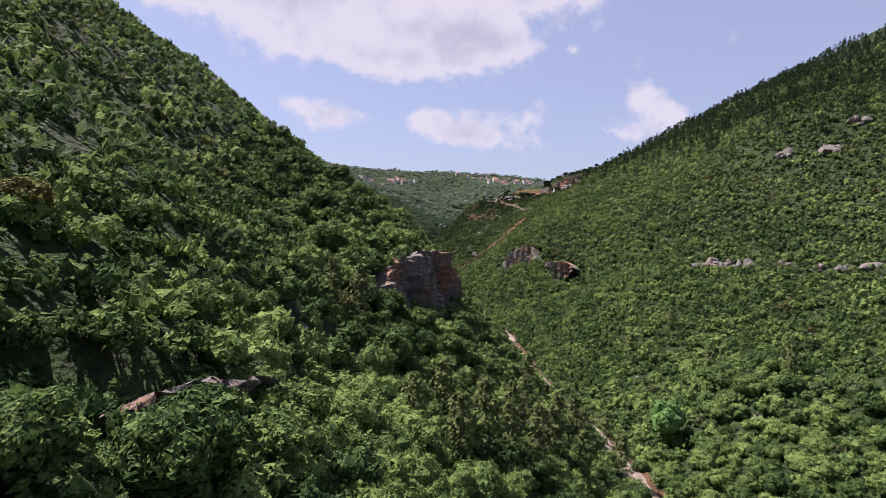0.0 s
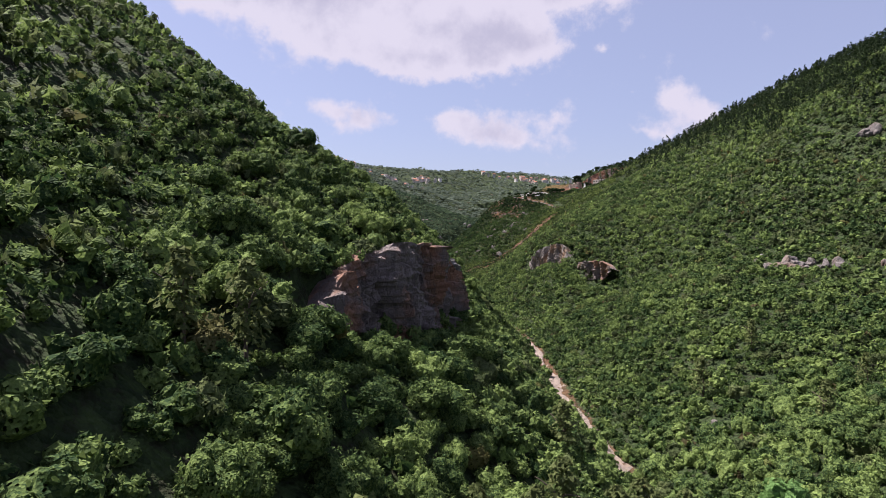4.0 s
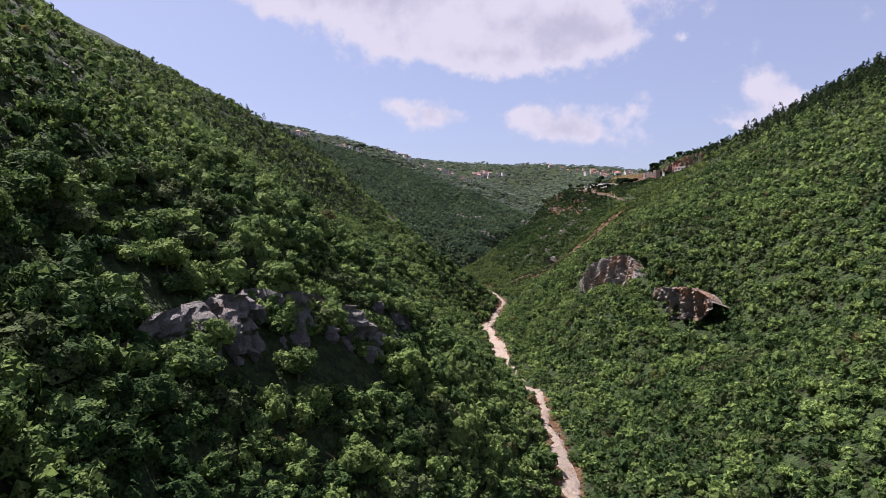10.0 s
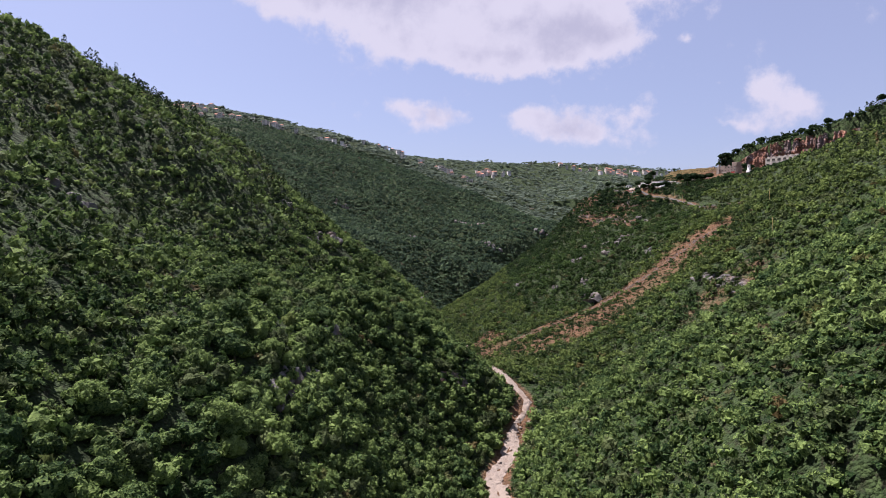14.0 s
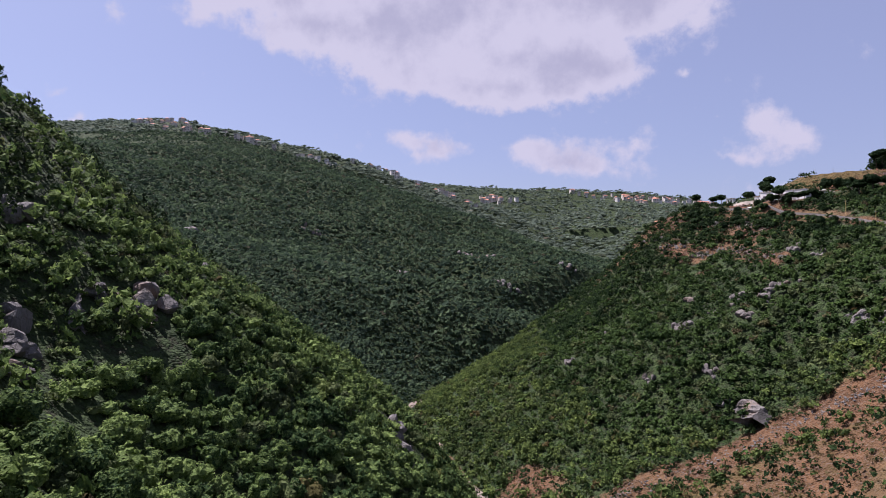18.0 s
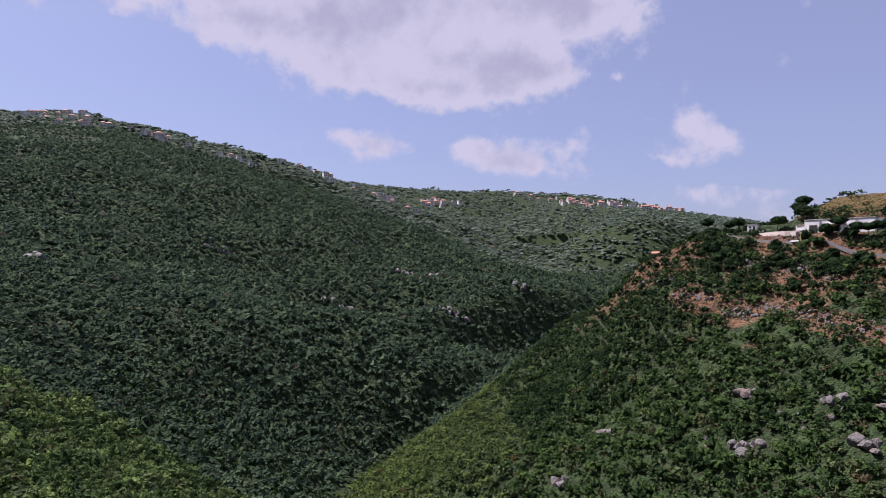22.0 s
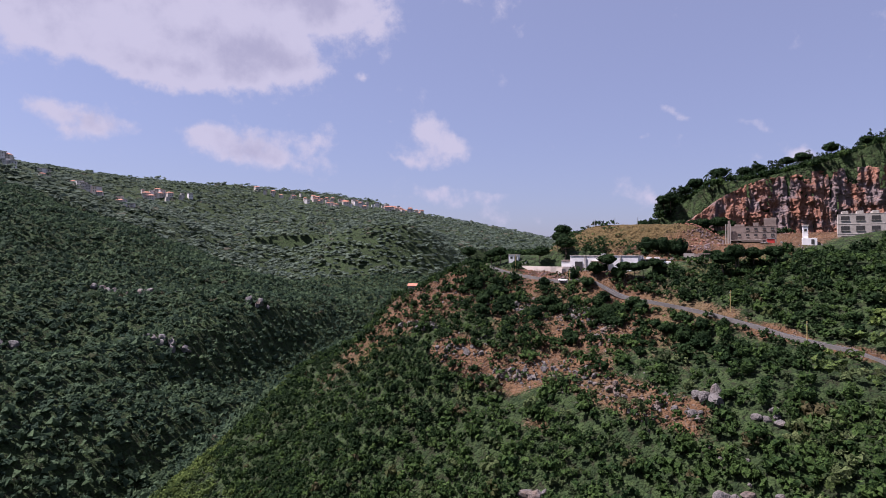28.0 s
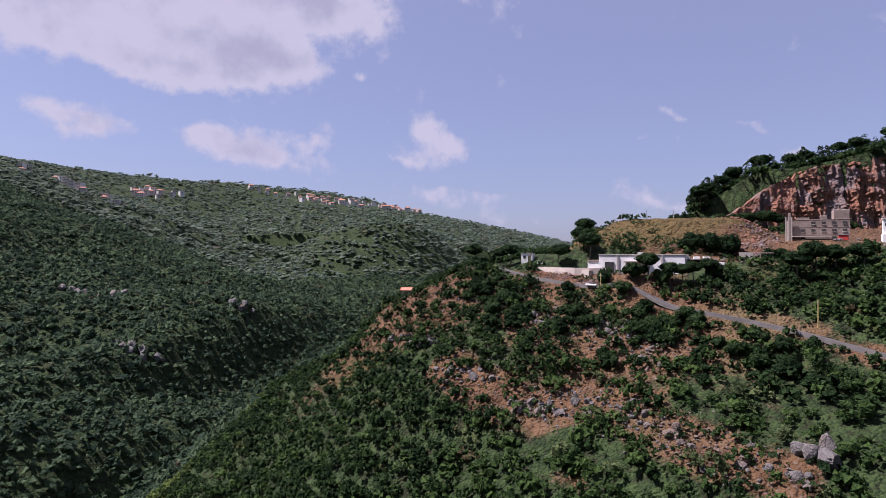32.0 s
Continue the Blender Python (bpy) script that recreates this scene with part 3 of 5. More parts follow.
def unit(v):
    return v / np.linalg.norm(v, axis=-1, keepdims=True)


def crown(seed, leaves, size, flat=0.85, lumps=9, low=-0.3, core=1, loose=0.4, wide=0.58, ball=1):
    """A crown about 1 m in radius: leafy bosses that bulge out of a dark body, with loose three-cornered leaf clumps over them.
    ball: how finely the bosses are cut (0: none). Returns triangle corners."""
    r = np.random.RandomState(seed)
    k = np.arange(lumps) + r.uniform(0, 0.8, lumps)
    up, round_ = 1 - (k + 0.3) / lumps * 1.15, k * 2.4 + r.uniform(0, 6.28)
    c = np.stack([np.cos(round_) * np.sqrt(np.clip(1 - up * up, 0, 1)), np.sin(round_) * np.sqrt(np.clip(1 - up * up, 0, 1)), up], -1)
    c *= r.uniform(wide * 0.85, wide * 1.15, (lumps, 1))
    rad = r.uniform(0.30, 0.50, lumps)
    which = r.randint(0, lumps, leaves)
    way = unit(r.normal(size=(leaves, 3))) + c[which] * 1.1
    way[:, 2] = np.where(way[:, 2] < low, -way[:, 2], way[:, 2])
    way = unit(way)
    place = c[which] + way * rad[which][:, None] * r.uniform(0.85, 1.12, (leaves, 1))
    place[:, 2] *= flat
    normal = unit(way + r.normal(size=(leaves, 3)) * loose)
    side = unit(np.cross(normal, r.normal(size=(leaves, 3))))
    up = np.cross(normal, side)
    s = size * r.uniform(0.65, 1.35, (leaves, 1))
    tri = [np.stack([place - side * s - up * s * 0.5, place + side * s * 0.9 - up * s * 0.6, place + up * s * 1.1], 1).reshape(-1, 3)]
    if ball:
        v, f = ico(ball) if ball > 0 else EIGHT
        for p, q in zip(c, rad):
            w = v @ np.array(Matrix.Rotation(r.uniform(0, 6.28), 3, Vector(r.normal(size=3)))) * (1 + 0.14 * r.normal(size=(len(v), 1))) * q * 0.84
            seen = f[(w[f].mean(1) @ unit(p + (0, 0, 0.25))) > -0.25 * q]
            tri.append(((w + p) * (1, 1, flat))[seen].reshape(-1, 3))
    if core:
        v, f = ico(core)
        v = v * (0.74, 0.74, 0.62 * flat) * (1 + 0.12 * r.normal(size=(len(v), 1)))
        tri.append(v[f].reshape(-1, 3))
    return np.concatenate(tri)


EIGHT = (np.array([(1, 0, 0), (-1, 0, 0), (0, 1, 0), (0, -1, 0), (0, 0, 1), (0, 0, -1)], float),
         np.array([(0, 2, 4), (2, 1, 4), (1, 3, 4), (3, 0, 4), (2, 0, 5), (1, 2, 5), (3, 1, 5), (0, 3, 5)]))


def needle_crown(seed, leaves, size):
    """A loose pine crown, taller than wide, in tiers of tufts."""
    r = np.random.RandomState(seed)
    h = r.uniform(0, 1, leaves) ** 0.8
    a, q = r.uniform(0, 6.28, leaves), np.sqrt(r.uniform(0.1, 1, leaves))
    wide = np.sqrt(np.clip(1.03 - h ** 1.6, 0, 1)) * 0.85 * (0.8 + 0.3 * np.sin(h * 22 + a * 2))
    place = np.stack([np.cos(a) * q * wide, np.sin(a) * q * wide, h * 2.4 - 0.9], -1)
    normal = unit(np.stack([np.cos(a), np.sin(a), 0.9 + 0 * a], -1) + r.normal(size=(leaves, 3)) * 0.5)
    side = unit(np.cross(normal, r.normal(size=(leaves, 3))))
    up = np.cross(normal, side)
    s = size * r.uniform(0.6, 1.4, (leaves, 1))
    return np.stack([place - side * s, place + side * s * 0.7 - up * s * 0.4, place + up * s * 1.3], 1).reshape(-1, 3)


def many(protos, places, scales, turns, which):
    """Joins copies of triangle clouds: places (n, 3), scales (n, 3), turns and choices (n)."""
    out, owner = [], []
    for k, p in enumerate(protos):
        m = np.nonzero(which == k)[0]
        if not len(m):
            continue
        c, s = np.cos(turns[m])[:, None], np.sin(turns[m])[:, None]
        x, y, z = p[None, :, 0], p[None, :, 1], p[None, :, 2]
        v = np.stack([(x * c - y * s) * scales[m, 0:1], (x * s + y * c) * scales[m, 1:2], z * scales[m, 2:3] + 0 * c], -1)
        out.append((v + places[m][:, None, :]).reshape(-1, 3))
        owner.append(np.repeat(m, len(p)))
    return np.concatenate(out), np.concatenate(owner)


def wood(name, protos, x, y, size, lift, mat, label, seed, tall=1.0):
    """A wood that nobody could count, as one object."""
    r = np.random.RandomState(seed)
    k = len(x)
    z = land(x, y)
    scales = np.stack([size * r.uniform(0.85, 1.15, k), size * r.uniform(0.85, 1.15, k), size * r.uniform(0.8, 1.2, k) * tall], -1)
    verts, owner = many(protos, np.stack([x, y, z + lift * size], -1), scales, r.uniform(0, 6.28, k), r.randint(0, len(protos), k))
    me = mesh_from(name, verts, np.arange(len(verts)).reshape(-1, 3), mat)
    give(me, "tone", r.uniform(0, 1, k)[owner])
    return tagged(new(name, me), label, "woodland", kind="stuff")


CLOSE = [crown(150 + k, 250, 0.07, 1.0, 10, loose=0.75) for k in range(8)]
NEAR = [crown(10 + k, 58, 0.105, 1.0, 7, loose=0.7) for k in range(9)]
MIDDLE = [crown(40 + k, 26, 0.165, 0.95, 6, loose=0.65, core=0, ball=-1) for k in range(7)]
FAR = [crown(70 + k, 7, 0.3, 0.95, 3, wide=0.5, core=0, low=0.0, ball=-1) for k in range(5)]
DISTANT = [crown(170 + k, 5, 0.36, 0.7, 2, low=0.0, core=0, loose=0.3, wide=0.55, ball=-1) for k in range(6)]
LOW = [crown(120 + k, 13, 0.34, 0.7, lumps=5, core=0, low=0.1, ball=0) for k in range(5)]
TUFT = [needle_crown(90 + k, 64, 0.16) for k in range(4)]


def scatter(y0, y1, u0, u1, step, seed):
    """Places on a shaken lattice, between two lines across and two along the valley."""
    r = np.random.RandomState(seed)
    yy, uu = np.meshgrid(np.arange(y0, y1, step), np.arange(u0, u1, step), indexing="ij")
    y = yy.ravel() + r.uniform(-.5, .5, yy.size) * step * 1.2
    u = uu.ravel() + r.uniform(-.5, .5, yy.size) * step * 1.2
    return river_x(y) + u * spread(y), y, u, r


KEEP_CLEAR = []  # lines and widths that stay free of trees: cliffs, the road, walls


def even(x, y, share, r):
    """Thins a lattice so that steep ground carries as many trees as flat ground, by its true surface."""
    gx = (land(x + 1.5, y, False) - land(x - 1.5, y, False)) / 3
    gy = (land(x, y + 1.5, False) - land(x, y - 1.5, False)) / 3
    return r.uniform(size=len(x)) < share * np.sqrt(1 + gx * gx + gy * gy)


def free(x, y, r, need=1.0):
    ok = r.uniform(size=len(x)) * need > bare_share(x, y) * 1.02 + 1.6 * hill(x, y, 118, 631, 26, 14, -40) + 0.7 * hill(x, y, 52, 486, 38, 20, 4)
    for line, width in KEEP_CLEAR:
        ok &= near_line(x, y, line) > width
    return ok


# ---- rock ----
def face(name, line, low, high, mat, label, lean=0.18, rough=1.6, grain=1.0, step=0.55, back=5.0, seed=1, category="cliff", steep=0.5, proud=0.7, hug=True, cave=0.0, bands=1.0):
    """A rock face along a line of (x, y), between heights low and high (one each, or one for all). It breaks out of the slope,
    steeper than the ground, cracked and ledged, and its top runs back into the hill."""
    px, py = [p[0] for p in line], [p[1] for p in line]
    lows = low if isinstance(low, (list, tuple)) else [low] * len(px)
    highs = high if isinstance(high, (list, tuple)) else [high] * len(px)
    runs = [0.0]
    for k in range(len(px) - 1):
        runs.append(runs[-1] + math.hypot(px[k + 1] - px[k], py[k + 1] - py[k]))
    cols, rows = max(6, int(runs[-1] / step)), max(6, int((max(highs) - min(lows)) / step))
    s = np.linspace(0, runs[-1], cols + 1)
    x, y = np.interp(s, runs, px), np.interp(s, runs, py)
    nx, ny = np.interp(s + 2, runs, py) - np.interp(s - 2, runs, py), np.interp(s - 2, runs, px) - np.interp(s + 2, runs, px)
    nx, ny = nx / np.hypot(nx, ny), ny / np.hypot(nx, ny)
    lo, hi = np.interp(s, runs, lows), np.interp(s, runs, highs)
    end = np.clip(4.0 * np.minimum(np.arange(cols + 1), cols - np.arange(cols + 1)) / cols + 0.3, 0, 1)
    mid = lo + 0.65 * (hi - lo)
    lo, hi = mid + (lo - mid) * end, mid + (hi - mid) * end
    foot, brow = np.zeros(cols + 1), np.zeros(cols + 1) - lean * (hi - lo)
    if hug:
        q = np.arange(-9, 10, 0.4)
        lie = land(x[:, None] + nx[:, None] * q, y[:, None] + ny[:, None] * q)
        foot = np.array([q[row > z].max() if (row > z).any() else 0.0 for row, z in zip(lie, lo)])
        brow = np.array([q[row > z].max() if (row > z).any() else -9.0 for row, z in zip(lie, hi)])
        for _ in range(10):
            foot[1:-1], brow[1:-1] = (foot[:-2] + foot[2:]) / 2, (brow[:-2] + brow[2:]) / 2
        foot, brow = foot + (brow - foot) * steep * 0.5, brow + (foot - brow) * steep * 0.5
    verts, faces = [], []
    for i in range(cols + 1):
        for j in range(rows + 4):
            t, over = min(j, rows) / rows, max(0, j - rows)
            z = lo[i] + (hi[i] - lo[i]) * t
            p = Vector((x[i] * 0.22, y[i] * 0.22, z * 0.10 + seed * 7.1)) * grain
            w = noise.noise(p * 1.7) * 0.9
            bulge = noise.fractal(p, 0.9, 2.1, 4) * rough * 0.6
            bulge += rough * 1.0 * (noise.cell(Vector((s[i] * 0.42 * grain + w, z * 0.13 * bands + w * 0.4, seed))) - 0.5)
            bulge += rough * 0.6 * (noise.cell(Vector((s[i] * 1.1 * grain + w * 1.6, z * 0.5 * bands + w, seed + 3.3))) - 0.5)
            bulge -= rough * 0.7 * max(0.0, 1 - 6 * abs(noise.noise(Vector((x[i] * 0.5, y[i] * 0.5, z * 0.05 + seed)))))
            bulge += 0.28 * rough * noise.noise(Vector((x[i], y[i], z * 1.3)) * 1.3) + 0.2 * rough * noise.noise(Vector((x[i], y[i], z)) * 3.1)
            bulge += rough * 0.4 * math.floor(2.4 * noise.noise(Vector((x[i] * 0.06, y[i] * 0.06, z * 0.45 * bands + seed)) * grain) + 0.5)
            d = foot[i] + (brow[i] - foot[i]) * t + proud * math.sin(math.pi * min(1.0, 0.15 + 0.8 * t)) * end[i] + bulge * max(0.2, 1 - over * 0.3) * end[i] - over * back / 3
            d -= cave * math.sin(math.pi * min(1.0, max(0.0, (0.62 - t) / 0.62))) * end[i] * (0.6 + 0.8 * noise.noise(Vector((s[i] * 0.21, seed, 0.0))))
            verts.append((x[i] + nx[i] * d, y[i] + ny[i] * d, z - over * 0.5 + 0.5 * noise.noise(p * 3) * (t > 0.6)))
    k = rows + 4
    for i in range(cols):
        for j in range(k - 1):
            faces.append((i * k + j, (i + 1) * k + j, (i + 1) * k + j + 1, i * k + j + 1))
    return tagged(new(name, mesh_from(name, verts, faces, mat)), label, category)


BOULDERS = []


def boulder_mesh(name, seed, mat, sub=3):
    """A broken limestone block: a ball cut flat on many sides, then roughened."""
    r = random.Random(seed)
    bm = bmesh.new()
    bmesh.ops.create_icosphere(bm, subdivisions=sub, radius=1.0)
    cuts = [(Vector((r.gauss(0, 1), r.gauss(0, 1), r.gauss(0, 1))).normalized(), r.uniform(0.5, 0.82)) for _ in range(11)]
    for v in bm.verts:
        p = v.co.copy()
        for n, d in cuts:
            over = p.dot(n) - d
            if over > 0:
                p -= n * over * 0.92
        p *= 1 + 0.16 * noise.fractal(p * 1.7 + Vector((seed, 0, 0)), 1.0, 2.0, 4)
        v.co = p
    me = bpy.data.meshes.new(name)
    bm.to_mesh(me)
    bm.free()
    me.materials.append(mat)
    return me


BLOCKS_GREY = [boulder_mesh("rock", k, ROCK_GREY, 2) for k in range(5)]
BLOCKS_PALE = [boulder_mesh("rock", 20 + k, ROCK_PALE, 2) for k in range(5)]
BLOCKS_RUST = [boulder_mesh("rock", 30 + k, ROCK_QUARRY, 2) for k in range(4)]
STONES = [boulder_mesh("boulder", 40 + k, PEBBLES, 2) for k in range(6)]


def block(name, me, x, y, sx, sy, sz, turn, sink, label, category="rock", group=""):
    ob = new(name, me)
    ob.matrix_world = pose(x, y, at(x, y) + sz * (1 - 2 * sink) * 0.5, 0, 0, turn) @ Matrix.Diagonal((sx, sy, sz, 1))
    return tagged(ob, label, category, group)


def cliffs():
    face("cliff", [(x + 1.5, y) for x, y in GORGE_CLIFF], [22, 19, 17.5, 16.5, 16, 15, 15, 16], [25, 29, 32, 33, 32.5, 31, 29.5, 26], ROCK_RED,
         "dark grey and rust limestone cliff with overhangs above shaded scrub", 0.07, 1.7, 1.0, 0.34, 6, 1, proud=0.9, hug=False, cave=0.9, bands=0.4)
    face("cliff", [(x + 1.6, y) for x, y in OAK_LEDGE], [25, 23.5, 22.5, 22], [28.6, 28.6, 28, 26.6], ROCK_RED, "low brown rock ledge overhanging shaded scrub", 0.05, 1.1, 1.4, 0.34, 4, 2, hug=False, cave=1.2)
    face("cliff", [(-9, 165), (-1, 170), (4, 178), (9, 188), (12, 199)], [21, 22, 21, 18, 17], [28, 30.5, 31, 29, 25], ROCK_GREY, "broken dark rock step among oaks", 0.2, 1.4, 1.2, 0.5, 5, 3, steep=0.9, proud=1.4)
    face("cliff", [(x - 0.5, y) for x, y in CAVE_LEDGE[::-1]], [14.5, 15, 15.5, 16, 16.5, 17.5], [20, 22, 23, 23.4, 23.6, 22.4], ROCK_RUST,
         "overhanging limestone ledge with a rusty cave band", 0.05, 1.1, 1.4, 0.36, 5, 4, proud=0.4, hug=False, cave=1.2)
    face("cliff", [(x - 0.9, y) for x, y in COLUMNS[::-1]], [14] * 7, [23, 25, 27.5, 29, 29.5, 28, 25.5], ROCK_COLUMN,
         "pale columnar limestone cliff rising from green oaks", 0.06, 1.2, 1.5, 0.3, 5, 5, proud=1.2, hug=False, bands=0.15)
    face("cliff", [(-58, 155), (-54, 163), (-50, 172), (-47, 187), (-42, 206)], [72, 70, 67, 64, 60], [78, 77.5, 74.5, 71.5, 67.5], ROCK_GREY, "grey cliff band along the wooded crest", 0.15, 1.6, 1.1, 0.6, 5, 37, steep=0.9)
    face("cliff", [(-43, 452), (-40, 458), (-38.5, 464)], [37, 37, 36], [44, 46, 43], ROCK_GREY, "dark grey rock step on the wooded spur", 0.15, 1.2, 1.3, 0.5, 4, 31)
    face("cliff", [(-40, 433), (-38, 438.5), (-37, 444)], [34, 34, 33], [40, 41.5, 39], ROCK_GREY, "dark grey rock step on the wooded spur", 0.15, 1.2, 1.3, 0.5, 4, 32)
    face("cliff", [(-19, 497), (-16.5, 502), (-15, 507)], [9, 9, 8], [16, 18, 15], ROCK_GREY, "dark grey rock step on the wooded spur", 0.1, 1.2, 1.3, 0.5, 4, 33)
    face("cliff", [(7, 200), (9.5, 205), (11.5, 209)], [20, 20, 20], [26, 28, 26], ROCK_GREY, "broken dark rock step among oaks", 0.2, 1.2, 1.2, 0.45, 4, 34)
    face("cliff", [(44, 522), (45, 527), (44, 532)][::-1], [15, 15, 15], [18.5, 19.5, 18.5], ROCK_GREY, "grey rock buttress beside the landslide", 0.2, 0.9, 1.4, 0.5, 3, 35)
    face("cliff", [(9, 559), (9.2, 564), (8, 569)][::-1], [-6, -6, -6], [-1.5, -1, -2], ROCK_PALE, "pale rock bank above the stream bed", 0.2, 0.9, 1.4, 0.5, 3, 36)
    face("cliff", [(78, 421), (76.5, 428), (75, 435), (73.5, 442), (75, 452)][::-1], [30, 29, 28.5, 28, 29], [34, 34.5, 34, 33.5, 33], ROCK_GREY, "pale rock outcrop on the scrub slope", 0.2, 0.9, 1.4, 0.5, 4, 6)
    face("cliff", [(78, 518), (76, 524), (74, 531)][::-1], [33, 33, 32], [39, 39.5, 38.5], ROCK_GREY, "grey rock buttress beside the landslide", 0.2, 0.9, 1.4, 0.5, 4, 7)
    face("cliff", [(-20, 370), (-16, 375), (-12.5, 382)], [20, 19, 18.5], [27, 28, 26], ROCK_GREY, "dark rock step in oak scrub", 0.15, 1.0, 1.2, 0.6, 4, 10)
    face("cliff", [(-18, 338), (-13, 346), (-9, 354)], [18, 17.5, 17], [25, 26, 24.5], ROCK_GREY, "dark rock step in oak scrub", 0.15, 1.0, 1.2, 0.6, 4, 11)
    face("cliff", [(-60, 497), (-56, 503), (-52, 510)], [41, 40, 39], [48, 48.5, 46], ROCK_GREY, "dark rock step in oak scrub", 0.15, 1.1, 1.1, 0.7, 5, 14)
    face("cliff", [(3, 398), (7, 404), (9, 411)], [3, 2, 2], [11, 12, 10], ROCK_RED, "dark rock wall above the stream bed", 0.1, 1.0, 1.2, 0.6, 4, 16)
    face("cliff", [(55, 598), (60, 594), (64, 588)], [47.5, 48, 48], [50.5, 52.5, 51], ROCK_PALE, "large pale limestone outcrop on red soil", 0.2, 1.3, 1.8, 0.35, 2, 17, steep=0.9)
    face("cliff", [(50, 634), (55, 628), (60, 623)], [54, 55, 56], [57.5, 58.5, 59], ROCK_PALE, "pale rock ledge on the headland", 0.3, 1.2, 1.8, 0.35, 2, 18, steep=0.9)
    face("quarry_cliff", [(x - 2.3, y - 4.4) for x, y in QUARRY_FACE], [78] * 8, [85, 93, 97, 99, 100.5, 101.5, 102, 103], ROCK_QUARRY,
         "tall rust and grey quarry face cut into the hill", 0.24, 0.75, 1.3, 0.45, 12, 20, proud=0.0, hug=False, bands=0.7)


cliffs()


def scree(name, places, blocks, seed, size, label, group):
    r = random.Random(seed)
    for x, y in places:
        s = r.uniform(*size)
        block(name, r.choice(blocks), x, y, s * r.uniform(0.8, 1.4), s * r.uniform(0.7, 1.2), s * r.uniform(0.7, 1.3), r.uniform(0, 360), 0.3, label, "rock", group)


def along(line, count, width, seed):
    r = random.Random(seed)
    out = []
    for _ in range(count):
        k = r.randrange(len(line) - 1)
        t = r.random()
        out.append((line[k][0] + (line[k + 1][0] - line[k][0]) * t + r.gauss(0, width), line[k][1] + (line[k + 1][1] - line[k][1]) * t + r.gauss(0, width)))
    return out


def rubble(name, places, blocks, seed, size, mat, label):
    """Broken stone too much to count, as one object."""
    r = np.random.RandomState(seed)
    protos = []
    for me in blocks:
        v = np.array([p.co[:] for p in me.vertices])
        protos.append(v[np.array([p.vertices[:] for p in me.polygons])].reshape(-1, 3))
    p = np.array(places)
    k = len(p)
    sc = r.uniform(size[0], size[1], (k, 1)) * r.uniform(0.6, 1.4, (k, 3)) * (1, 1, 0.7)
    verts, owner = many(protos, np.stack([p[:, 0], p[:, 1], land(p[:, 0], p[:, 1]) + 0.1], -1), sc, r.uniform(0, 6.28, k), r.randint(0, len(protos), k))
    tagged(new(name, mesh_from(name, verts, np.arange(len(verts)).reshape(-1, 3), mat)), label, "rubble", kind="stuff")


SHARDS = [boulder_mesh("shard", 60 + k, ROCK_PALE, 1) for k in range(6)]
HEAD_ROCKS = [(69, 619), (74, 611), (79, 603), (82, 597), (80, 590)]
scree("limestone_block", along(LEDGE, 60, 1.6, 1), BLOCKS_PALE, 2, (0.25, 0.8), "weathered pale limestone block on red soil", "blocks on the headland")
scree("limestone_block", along(HEAD_ROCKS, 55, 1.5, 3), BLOCKS_PALE, 4, (0.25, 0.75), "weathered pale limestone block on red soil", "blocks on the headland")
scree("limestone_block", along([(36, 560), (48, 566), (60, 556), (72, 556), (80, 560)], 30, 4.5, 5), BLOCKS_PALE, 6, (0.3, 0.8), "pale limestone block among low scrub", "blocks on the headland")
scree("limestone_block", along([(96, 196), (105, 188), (115, 165), (123, 154)], 44, 1.1, 9), BLOCKS_PALE, 10, (0.7, 1.9), "pale rock showing between oaks", "rocks on the slope")
scree("limestone_block", along([(86, 196), (97, 212), (105, 230), (100, 264)], 12, 4.0, 8), BLOCKS_GREY, 10, (0.5, 1.2), "pale rock showing between oaks", "rocks on the slope")
scree("crag", along([(144, 233), (148, 230)], 6, 0.9, 21) + along([(155, 222), (159, 218)], 6, 0.9, 22) + along([(170, 226), (173, 222)], 6, 0.9, 23), BLOCKS_PALE, 24, (1.2, 2.6), "weathered pale crag high on the wooded slope", "crags on the slopes")
scree("crag", along([(-64, 362), (-60, 366)], 5, 1.0, 25) + along([(-61, 461), (-58, 459)], 5, 1.0, 26) + along([(-49, 449), (-43, 445)], 6, 1.0, 27) + along([(-46, 467), (-42, 465)], 5, 1.0, 28) + along([(-18, 508), (-22, 508)], 5, 1.0, 29) + along([(-34, 192), (-32, 198)], 5, 1.0, 30), BLOCKS_GREY, 31, (0.9, 1.9), "dark grey crag between oaks", "crags on the slopes")
scree("limestone_block", along([(-160, 818), (-140, 815)], 8, 2.0, 51) + along([(-80, 806), (-55, 804)], 10, 2.0, 52) + along([(-14, 806), (4, 808)], 10, 1.8, 53) + along([(34, 868), (50, 872)], 8, 1.8, 54) + along([(-140, 585), (-150, 612), (-160, 640), (-166, 670), (-170, 700)], 34, 1.0, 56) + along([(-46, 880), (-26, 876), (-6, 877), (8, 884)], 30, 0.9, 57), BLOCKS_GREY, 55, (1.2, 2.8), "grey rock band on the far wooded mountainside", "rocks on the far mountain")
scree("limestone_block", [(-9.6, 53.8), (-9.0, 53.0), (-10.2, 54.4), (54.5, 91.8), (56.2, 87.2), (57, 89), (62, 110), (49, 128)], BLOCKS_PALE, 12, (0.7, 1.3), "grey boulder among oaks", "rocks on the slope")
scree("limestone_block", along([(108, 612), (118, 606), (128, 596), (136, 588)], 30, 3.0, 13), BLOCKS_PALE, 14, (0.15, 0.5), "small pale stone on red quarry spoil", "stones on the quarry floor")
